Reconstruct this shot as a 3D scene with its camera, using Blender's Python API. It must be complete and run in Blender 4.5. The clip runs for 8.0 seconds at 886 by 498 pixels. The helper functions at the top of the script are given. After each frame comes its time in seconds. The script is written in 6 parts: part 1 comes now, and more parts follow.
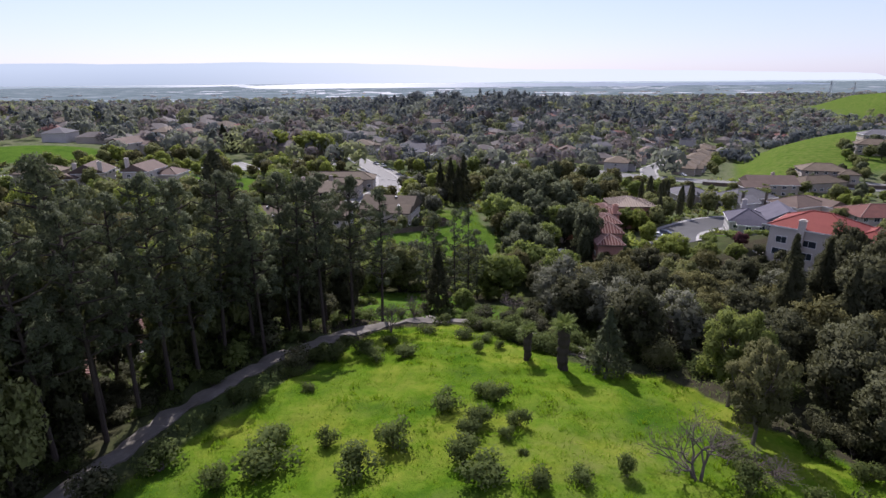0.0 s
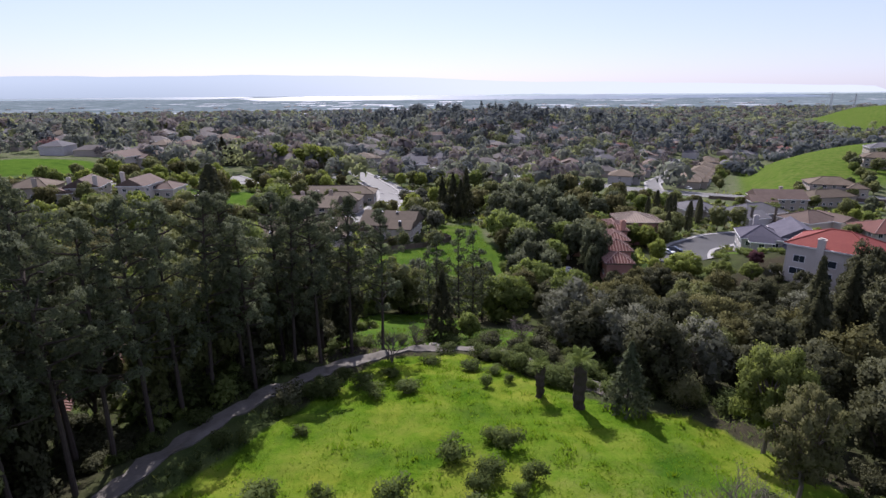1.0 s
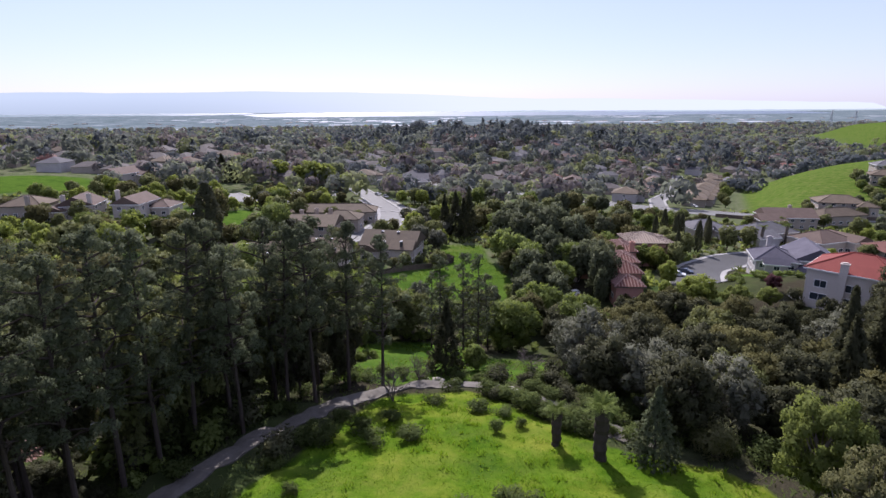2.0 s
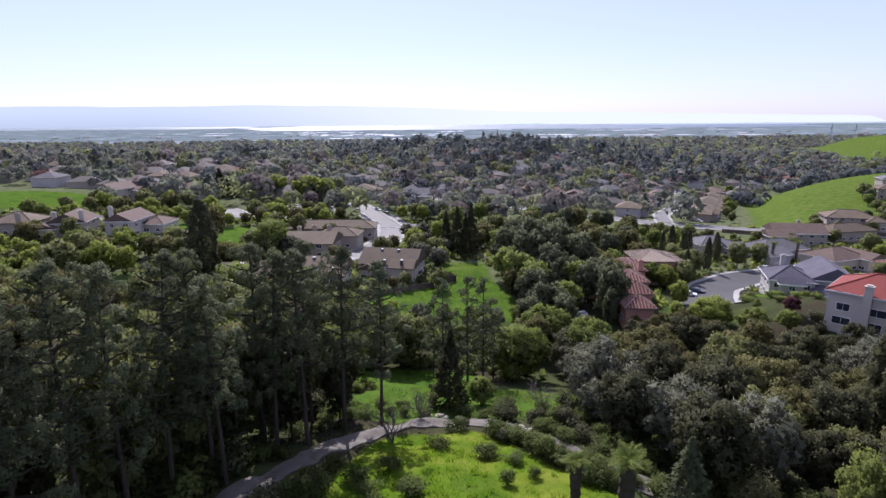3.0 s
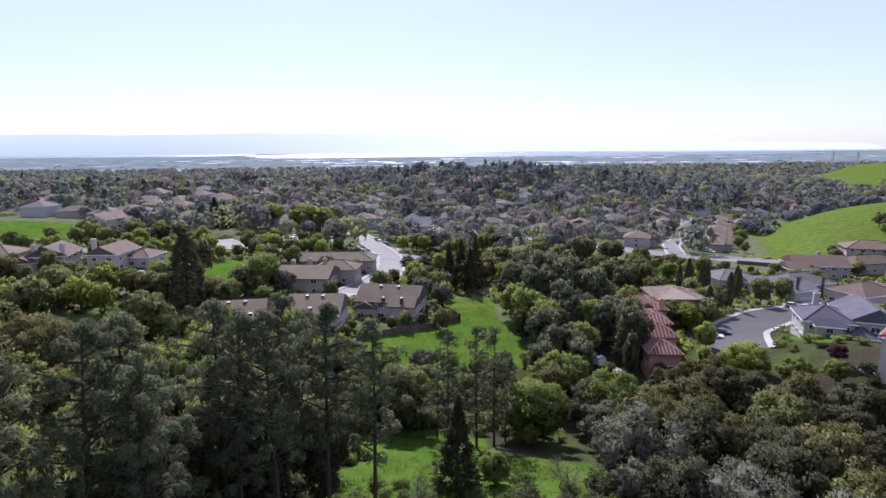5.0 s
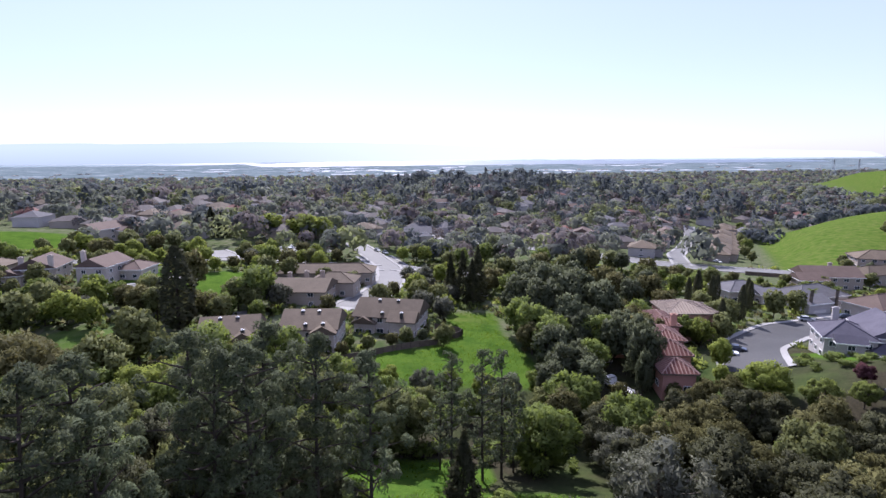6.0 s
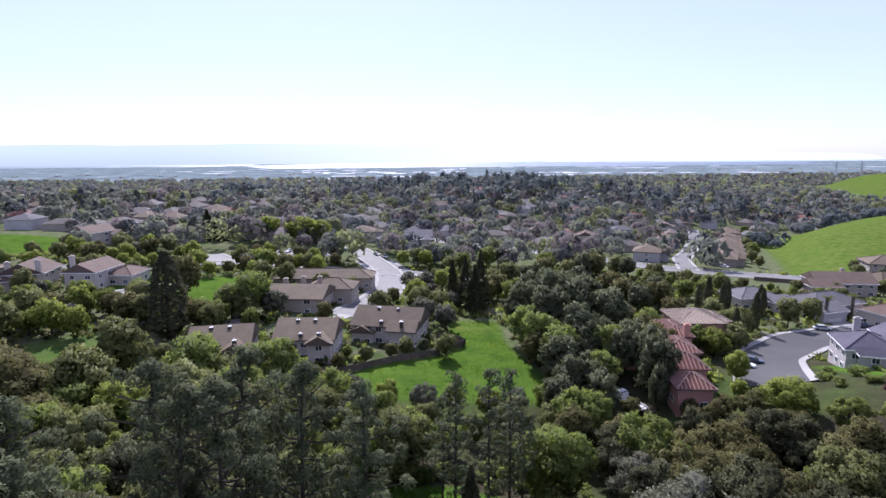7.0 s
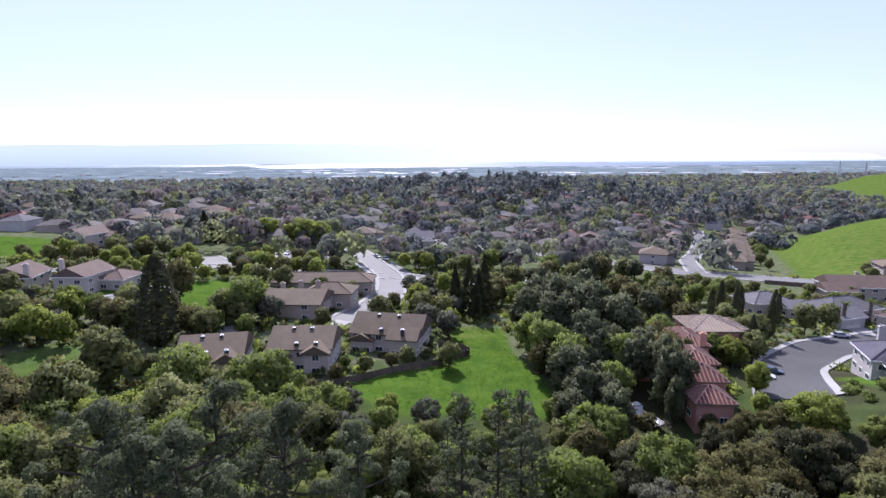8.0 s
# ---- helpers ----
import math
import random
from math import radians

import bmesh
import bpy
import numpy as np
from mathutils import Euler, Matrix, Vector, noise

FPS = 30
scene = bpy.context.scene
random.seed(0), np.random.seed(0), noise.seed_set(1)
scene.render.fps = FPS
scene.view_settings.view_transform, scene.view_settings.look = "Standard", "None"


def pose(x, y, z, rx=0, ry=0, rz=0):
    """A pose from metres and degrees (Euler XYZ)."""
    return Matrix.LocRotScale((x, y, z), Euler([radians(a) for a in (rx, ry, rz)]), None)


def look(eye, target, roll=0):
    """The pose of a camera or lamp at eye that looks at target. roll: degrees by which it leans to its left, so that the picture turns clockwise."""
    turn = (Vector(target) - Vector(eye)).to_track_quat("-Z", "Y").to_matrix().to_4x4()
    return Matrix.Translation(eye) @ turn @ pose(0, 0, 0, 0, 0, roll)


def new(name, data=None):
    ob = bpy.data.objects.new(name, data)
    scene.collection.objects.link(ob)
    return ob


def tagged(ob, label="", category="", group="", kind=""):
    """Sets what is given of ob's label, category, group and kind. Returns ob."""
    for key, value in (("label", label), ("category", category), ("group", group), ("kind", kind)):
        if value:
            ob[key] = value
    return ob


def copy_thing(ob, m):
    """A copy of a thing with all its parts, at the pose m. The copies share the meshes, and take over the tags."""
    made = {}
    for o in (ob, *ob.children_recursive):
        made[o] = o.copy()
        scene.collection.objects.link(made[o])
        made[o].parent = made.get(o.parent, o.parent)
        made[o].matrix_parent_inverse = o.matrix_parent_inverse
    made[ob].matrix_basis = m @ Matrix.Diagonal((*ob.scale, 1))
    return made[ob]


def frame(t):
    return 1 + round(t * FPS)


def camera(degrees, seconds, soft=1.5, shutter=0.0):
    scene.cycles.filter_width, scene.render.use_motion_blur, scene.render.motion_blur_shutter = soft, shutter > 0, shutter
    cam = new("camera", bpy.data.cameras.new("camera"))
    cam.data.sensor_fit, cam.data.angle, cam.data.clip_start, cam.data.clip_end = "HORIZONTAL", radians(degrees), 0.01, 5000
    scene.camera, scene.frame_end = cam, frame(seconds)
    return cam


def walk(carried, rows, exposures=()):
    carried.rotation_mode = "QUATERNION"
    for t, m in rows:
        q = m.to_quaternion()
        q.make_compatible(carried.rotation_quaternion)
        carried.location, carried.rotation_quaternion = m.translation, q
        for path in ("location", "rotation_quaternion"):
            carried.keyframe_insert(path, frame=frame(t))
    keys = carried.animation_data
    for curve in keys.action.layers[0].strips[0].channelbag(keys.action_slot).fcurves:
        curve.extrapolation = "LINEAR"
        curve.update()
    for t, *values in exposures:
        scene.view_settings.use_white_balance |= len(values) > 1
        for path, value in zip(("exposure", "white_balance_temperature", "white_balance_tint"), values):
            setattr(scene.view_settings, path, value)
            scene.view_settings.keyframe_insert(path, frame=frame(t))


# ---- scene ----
cam = camera(78.4, 8.0, soft=1.5)
PATH = [
    (0, (0.665, 4.923, 59.262), (0.808, 6.822, 58.651), -0.4),
    (0.5, (0.627, 7.428, 59.338), (0.769, 9.334, 58.746), -0.4),
    (1, (0.565, 10.037, 59.455), (0.706, 11.948, 58.884), -0.4),
    (1.5, (0.476, 12.728, 59.558), (0.617, 14.646, 59.012), -0.3),
    (1.7, (0.455, 13.829, 59.582), (0.595, 15.752, 59.048), -0.3),
    (3, (0.42, 21.017, 59.965), (0.56, 22.955, 59.493), -0.4),
    (3.5, (0.468, 23.832, 60.015), (0.608, 25.776, 59.568), -0.4),
    (4, (0.545, 26.618, 60.043), (0.684, 28.568, 59.621), -0.5),
    (4.5, (0.638, 29.471, 60.05), (0.776, 31.426, 59.652), -0.4),
    (6, (0.658, 38.155, 60.134), (0.797, 40.12, 59.786), -0.5),
    (6.5, (0.665, 41.136, 60.129), (0.804, 43.101, 59.788), -0.4),
    (7, (0.696, 44.151, 60.12), (0.834, 46.117, 59.779), -0.4),
    (7.5, (0.688, 47.168, 60.122), (0.825, 49.134, 59.781), -0.4),
    (8, (0.684, 50.183, 60.122), (0.818, 52.149, 59.781), -0.4),
]
walk(cam, [(t, look(eye, target, roll)) for t, eye, target, roll in PATH],
     exposures=((0, 0.45, 6080, 20), (1.5, 0.48, 6020, 21), (3, 0.57, 5920, 22), (4.5, 0.66, 5880, 22), (6, 0.75, 5740, 22), (8, 0.78, 5720, 22)))

# ---- world, sun and exposure ----
SUN_EL, SUN_AZ = radians(45), radians(-8)
world = bpy.data.worlds.new("world")
scene.world = world
world.use_nodes = True
wn = world.node_tree.nodes
sky = wn.new("ShaderNodeTexSky")
sky.sky_type, sky.sun_disc = "NISHITA", False
sky.sun_elevation, sky.sun_rotation = SUN_EL, SUN_AZ
sky.air_density, sky.dust_density, sky.ozone_density, sky.altitude = 1.0, 0.6, 3.0, 300
wn["Background"].inputs[1].default_value = 0.112
haze = wn.new("ShaderNodeMix")
haze.data_type = "RGBA"
haze.inputs[0].default_value, haze.inputs[7].default_value = 0.60, (4.25, 4.4, 5.9, 1)
world.node_tree.links.new(sky.outputs[0], haze.inputs[6])
world.node_tree.links.new(haze.outputs[2], wn["Background"].inputs[0])

sun = new("sun", bpy.data.lights.new("sun", "SUN"))
sun.data.energy, sun.data.angle, sun.data.color = 5.0, radians(0.6), (1.0, 0.95, 0.88)
sun.matrix_world = look((0, 0, 0), (-math.sin(SUN_AZ) * math.cos(SUN_EL), -math.cos(SUN_AZ) * math.cos(SUN_EL), -math.sin(SUN_EL)))


# ---- materials ----
def nodes_of(name):
    m = bpy.data.materials.new(name)
    m.use_nodes = True
    return m, m.node_tree.nodes, m.node_tree.links, m.node_tree.nodes["Principled BSDF"]


def ramp(nd, lk, source, stops):
    r = nd.new("ShaderNodeValToRGB")
    while len(r.color_ramp.elements) < len(stops):
        r.color_ramp.elements.new(0.5)
    for e, (p, c) in zip(r.color_ramp.elements, stops):
        e.position, e.color = p, (*c, 1)
    lk.new(source, r.inputs[0])
    return r.outputs[0]


def noise_tex(nd, lk, scale, detail=4, rough=0.6, coords="Object"):
    tc = nd.new("ShaderNodeTexCoord")
    n = nd.new("ShaderNodeTexNoise")
    n.inputs["Scale"].default_value, n.inputs["Detail"].default_value, n.inputs["Roughness"].default_value = scale, detail, rough
    lk.new(tc.outputs[coords], n.inputs["Vector"])
    return n.outputs["Fac"]


def mixed(nd, lk, fac, a, b, mode="MIX"):
    m = nd.new("ShaderNodeMix")
    m.data_type, m.blend_type = "RGBA", mode
    for v, i in ((fac, 0), (a, 6), (b, 7)):
        if hasattr(v, "links"):
            lk.new(v, m.inputs[i])
        else:
            m.inputs[i].default_value = v if i == 0 else (*v, 1)
    return m.outputs[2]


def bumped(nd, lk, bsdf, height, strength, distance):
    b = nd.new("ShaderNodeBump")
    b.inputs["Strength"].default_value, b.inputs["Distance"].default_value = strength, distance
    lk.new(height, b.inputs["Height"])
    lk.new(b.outputs[0], bsdf.inputs["Normal"])


def surface(name, c1, c2, coarse=0.4, fine=6.0, rough=0.8, bump=0.3, metal=0.0, vary=0.0):
    """Two noise scales between two colours, with fine relief."""
    m, nd, lk, p = nodes_of(name)
    a = noise_tex(nd, lk, coarse)
    b = noise_tex(nd, lk, fine, 6, 0.7)
    mid = [(u + v) / 2 for u, v in zip(c1, c2)]
    col = ramp(nd, lk, a, ((0.3, c1), (0.7, c2)))
    grain = ramp(nd, lk, b, ((0.3, [v * 0.6 for v in mid]), (0.7, [min(1, v * 1.35) for v in mid])))
    col = mixed(nd, lk, 0.45, col, grain)
    if vary:
        oi = nd.new("ShaderNodeObjectInfo")
        hs = nd.new("ShaderNodeHueSaturation")
        mr = nd.new("ShaderNodeMapRange")
        mr.inputs[3].default_value, mr.inputs[4].default_value = 1 - vary, 1 + vary
        lk.new(oi.outputs["Random"], mr.inputs[0])
        lk.new(mr.outputs[0], hs.inputs["Value"])
        lk.new(col, hs.inputs["Color"])
        col = hs.outputs[0]
    lk.new(col, p.inputs["Base Color"])
    p.inputs["Roughness"].default_value, p.inputs["Metallic"].default_value = rough, metal
    p.inputs["Specular IOR Level"].default_value = 0.5 if metal else 0.18
    bumped(nd, lk, p, b, bump, 0.02)
    return m


def foliage(name, c1, c2, glow, thin=0.4, gloss=0.5, vary=0.32, tone=False, patch=0.5):
    """Leaves: colour varies leaf by leaf and plant by plant, and light passes through them."""
    m, nd, lk, p = nodes_of(name)
    c1, c2, glow = ((r * 1.05, g, b) for r, g, b in (c1, c2, glow))
    if not tone:
        c1, c2 = [0.72 * u + 0.28 * v for u, v in zip(c1, c2)], [0.80 * v + 0.20 * u for u, v in zip(c1, c2)]
    geo = nd.new("ShaderNodeNewGeometry")
    oi = nd.new("ShaderNodeObjectInfo")
    pick = geo.outputs["Random Per Island"]
    if tone:
        at = nd.new("ShaderNodeAttribute")
        at.attribute_name = "tone"
        pick = at.outputs["Fac"]
    col = ramp(nd, lk, pick, ((0.0, c1), (1.0, c2)))
    big = noise_tex(nd, lk, patch, 3)
    hs = nd.new("ShaderNodeHueSaturation")
    add = nd.new("ShaderNodeMath")
    add.operation = "ADD"
    lk.new(oi.outputs["Random"], add.inputs[0])
    lk.new(big, add.inputs[1])
    mr = nd.new("ShaderNodeMapRange")
    mr.inputs[1].default_value, mr.inputs[2].default_value = 0.2, 1.5
    mr.inputs[3].default_value, mr.inputs[4].default_value = 1 - vary, 1 + vary
    lk.new(add.outputs[0], mr.inputs[0])
    lk.new(mr.outputs[0], hs.inputs["Value"])
    lk.new(col, hs.inputs["Color"])
    lk.new(hs.outputs[0], p.inputs["Base Color"])
    p.inputs["Roughness"].default_value, p.inputs["Specular IOR Level"].default_value = gloss + 0.2, 0.07
    tr = nd.new("ShaderNodeBsdfTranslucent")
    lk.new(mixed(nd, lk, 0.5, hs.outputs[0], glow), tr.inputs[0])
    mx = nd.new("ShaderNodeMixShader")
    mx.inputs[0].default_value = thin
    lk.new(p.outputs[0], mx.inputs[1])
    lk.new(tr.outputs[0], mx.inputs[2])
    lk.new(mx.outputs[0], nd["Material Output"].inputs[0])
    return m


BARK = surface("bark", (0.034, 0.027, 0.022), (0.066, 0.051, 0.040), 1.5, 14, 0.9, 0.8)
PALE_BARK = surface("pale_bark", (0.09, 0.075, 0.06), (0.16, 0.135, 0.11), 1.5, 14, 0.9, 0.6)
GREY_TWIG = surface("grey_twig", (0.085, 0.068, 0.060), (0.145, 0.115, 0.102), 1.0, 10, 0.9, 0.3)
PINE_LEAF = foliage("pine_needles", (0.022, 0.030, 0.019), (0.098, 0.119, 0.060), (0.22, 0.26, 0.12), 0.24, 0.55)
OAK_LEAF = foliage("oak_leaves", (0.044, 0.055, 0.020), (0.164, 0.182, 0.068), (0.271, 0.295, 0.090), 0.29, 0.5)
DARK_LEAF = foliage("dark_evergreen_leaves", (0.018, 0.022, 0.012), (0.076, 0.080, 0.040), (0.14, 0.15, 0.065), 0.23, 0.5)
# Farther evergreens: haze put into the leaf colour, paler and bluer than DARK_LEAF.
HAZED_LEAF = foliage("hazed_evergreen_leaves", (0.034, 0.043, 0.026), (0.110, 0.127, 0.066), (0.17, 0.20, 0.09), 0.25, 0.5)
SPRING_LEAF = foliage("spring_leaves", (0.068, 0.092, 0.016), (0.220, 0.267, 0.064), (0.36, 0.43, 0.07), 0.45, 0.5)
BRIGHT_LEAF = foliage("bright_green_leaves", (0.044, 0.067, 0.019), (0.168, 0.211, 0.060), (0.290, 0.380, 0.060), 0.40, 0.5)
GREY_LEAF = foliage("grey_green_leaves", (0.040, 0.046, 0.031), (0.136, 0.142, 0.100), (0.170, 0.190, 0.110), 0.25, 0.55)
BRONZE_LEAF = foliage("bronze_leaves", (0.038, 0.039, 0.015), (0.130, 0.130, 0.050), (0.19, 0.18, 0.07), 0.27, 0.55)
PURPLE_LEAF = foliage("plum_leaves", (0.050, 0.022, 0.026), (0.085, 0.040, 0.045), (0.14, 0.05, 0.05), 0.30, 0.5)
PALM_LEAF = foliage("palm_fronds", (0.070, 0.105, 0.022), (0.145, 0.185, 0.040), (0.24, 0.29, 0.08), 0.35, 0.35)
GRASS_LEAF = foliage("grass_blades", (0.050, 0.112, 0.005), (0.112, 0.188, 0.009), (0.19, 0.31, 0.010), 0.42, 0.7, 0.62, False, 0.32)
YOUNG_LEAF = foliage("young_leaves", (0.050, 0.069, 0.016), (0.174, 0.211, 0.058), (0.30, 0.37, 0.08), 0.42, 0.5)
OLIVE_LEAF = foliage("olive_young_leaves", (0.050, 0.055, 0.022), (0.157, 0.160, 0.072), (0.22, 0.23, 0.09), 0.36, 0.55)
BRUSH_LEAF = foliage("brush_leaves", (0.024, 0.037, 0.010), (0.092, 0.122, 0.038), (0.20, 0.25, 0.07), 0.42, 0.55)
# Far crowns: the air's haze is put into these paler, greyer-blue leaf colours.
FAR_LEAF = foliage("hazed_crowns", (0.092, 0.106, 0.090), (0.150, 0.166, 0.140), (0.25, 0.29, 0.19), 0.5, 0.6, 0.3, True)
FAR_LEAF_DARK = foliage("hazed_dark_crowns", (0.068, 0.084, 0.090), (0.112, 0.130, 0.136), (0.17, 0.20, 0.17), 0.42, 0.6, 0.3, True)
FAR_LEAF_WARM = foliage("hazed_bare_crowns", (0.104, 0.094, 0.088), (0.158, 0.142, 0.133), (0.20, 0.18, 0.15), 0.38, 0.7, 0.3, True)
FAR_LEAF_LIGHT = foliage("hazed_spring_crowns", (0.125, 0.146, 0.075), (0.188, 0.210, 0.111), (0.32, 0.37, 0.15), 0.5, 0.6, 0.3, True)

STUCCO_CREAM = surface("cream_stucco", (0.42, 0.37, 0.32), (0.52, 0.46, 0.40), 0.3, 12, 0.9, 0.15, vary=0.08)
STUCCO_TAN = surface("tan_stucco", (0.30, 0.255, 0.21), (0.39, 0.335, 0.28), 0.3, 12, 0.9, 0.15, vary=0.1)
STUCCO_WHITE = surface("white_stucco", (0.46, 0.405, 0.345), (0.55, 0.49, 0.425), 0.3, 12, 0.9, 0.12)
STUCCO_GREY = surface("grey_stucco", (0.34, 0.315, 0.30), (0.44, 0.41, 0.39), 0.3, 12, 0.9, 0.12, vary=0.08)
STUCCO_ROSE = surface("rose_stucco", (0.38, 0.20, 0.155), (0.47, 0.26, 0.20), 0.3, 12, 0.9, 0.15)
TRIM = surface("white_trim", (0.70, 0.68, 0.65), (0.80, 0.78, 0.75), 0.5, 10, 0.6, 0.05)
CONCRETE = surface("pale_concrete", (0.240, 0.232, 0.216), (0.336, 0.324, 0.304), 0.15, 3, 0.9, 0.2)
ASPHALT = surface("sunlit_asphalt", (0.050, 0.049, 0.048), (0.084, 0.082, 0.080), 0.08, 2.5, 0.75, 0.25)
# Road towards the sun: its glare is put into a paler base colour.
GLARE_ROAD = surface("sun_glare_road", (0.120, 0.116, 0.107), (0.180, 0.174, 0.162), 0.08, 2.5, 0.7, 0.2)
DIRT = surface("gravel_track", (0.100, 0.090, 0.076), (0.172, 0.156, 0.134), 0.25, 2.2, 0.95, 0.7)
STONE = surface("pale_stone", (0.25, 0.22, 0.18), (0.36, 0.33, 0.28), 0.8, 6, 0.95, 0.6, vary=0.15)
TIMBER = surface("weathered_timber", (0.085, 0.066, 0.052), (0.150, 0.116, 0.090), 0.6, 12, 0.85, 0.4, vary=0.15)
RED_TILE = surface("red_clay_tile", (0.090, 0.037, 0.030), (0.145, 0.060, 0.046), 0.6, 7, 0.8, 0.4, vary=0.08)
# Lit copy of the red tile for the ribs: sunlight put into the colour.
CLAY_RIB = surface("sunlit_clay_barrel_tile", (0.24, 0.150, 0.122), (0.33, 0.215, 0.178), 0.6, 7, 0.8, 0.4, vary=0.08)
RIDGE_TILE = surface("pale_ridge_tile", (0.26, 0.20, 0.16), (0.36, 0.29, 0.235), 0.6, 7, 0.8, 0.4, vary=0.08)
VENT_METAL = surface("dark_flue_metal", (0.035, 0.036, 0.038), (0.070, 0.070, 0.072), 1.0, 9, 0.5, 0.1, metal=0.3)
BRIGHT_TILE = surface("bright_red_tile", (0.150, 0.034, 0.026), (0.215, 0.052, 0.040), 0.4, 6, 0.75, 0.4)
TILE_TAN = surface("tan_roof_tile", (0.22, 0.175, 0.135), (0.31, 0.25, 0.195), 0.5, 6, 0.85, 0.5, vary=0.1)
SHINGLE_BROWN = surface("brown_shingles", (0.088, 0.067, 0.046), (0.146, 0.113, 0.080), 0.4, 5, 0.85, 0.6, vary=0.18)
SHINGLE_GREY = surface("grey_shingles", (0.092, 0.088, 0.092), (0.152, 0.146, 0.148), 0.4, 5, 0.92, 0.6, vary=0.15)
SHINGLE_SLATE = surface("slate_violet_shingles", (0.066, 0.062, 0.078), (0.112, 0.104, 0.124), 0.4, 5, 0.95, 0.5, vary=0.1)
SHINGLE_DUSK = surface("grey_brown_shingles", (0.082, 0.070, 0.064), (0.138, 0.120, 0.110), 0.4, 5, 0.85, 0.5, vary=0.2)
SHINGLE_ORANGE = surface("orange_brown_shingles", (0.090, 0.064, 0.050), (0.140, 0.100, 0.080), 0.4, 5, 0.85, 0.5, vary=0.12)
FAR_WHITE = surface("far_white_roofs", (0.30, 0.31, 0.33), (0.60, 0.61, 0.63), 0.02, 1, 0.7, 0.05, vary=0.2)
TYRE = surface("tyre_rubber", (0.02, 0.02, 0.02), (0.035, 0.035, 0.035), 3, 20, 0.85, 0.2)
STEEL = surface("galvanised_steel", (0.35, 0.36, 0.37), (0.48, 0.49, 0.50), 0.3, 8, 0.45, 0.1, metal=0.6)


def paint(name, col):
    m, nd, lk, p = nodes_of(name)
    n = noise_tex(nd, lk, 3, 4)
    lk.new(ramp(nd, lk, n, ((0.35, [c * 0.85 for c in col]), (0.65, col))), p.inputs["Base Color"])
    p.inputs["Roughness"].default_value, p.inputs["Coat Weight"].default_value = 0.35, 0.8
    return m


def glass(name, col):
    m, nd, lk, p = nodes_of(name)
    n = noise_tex(nd, lk, 0.7, 2)
    lk.new(ramp(nd, lk, n, ((0.3, [c * 0.7 for c in col]), (0.7, col))), p.inputs["Base Color"])
    p.inputs["Roughness"].default_value, p.inputs["IOR"].default_value = 0.06, 1.5
    return m


PANE = glass("window_glass", (0.035, 0.045, 0.055))
CAR_WHITE, CAR_DARK, CAR_SILVER = paint("white_car_paint", (0.75, 0.75, 0.74)), paint("dark_blue_car_paint", (0.03, 0.04, 0.06)), paint("silver_car_paint", (0.42, 0.43, 0.44))
GARAGE = surface("garage_door_paint", (0.55, 0.52, 0.47), (0.63, 0.60, 0.55), 0.4, 8, 0.6, 0.1, vary=0.08)


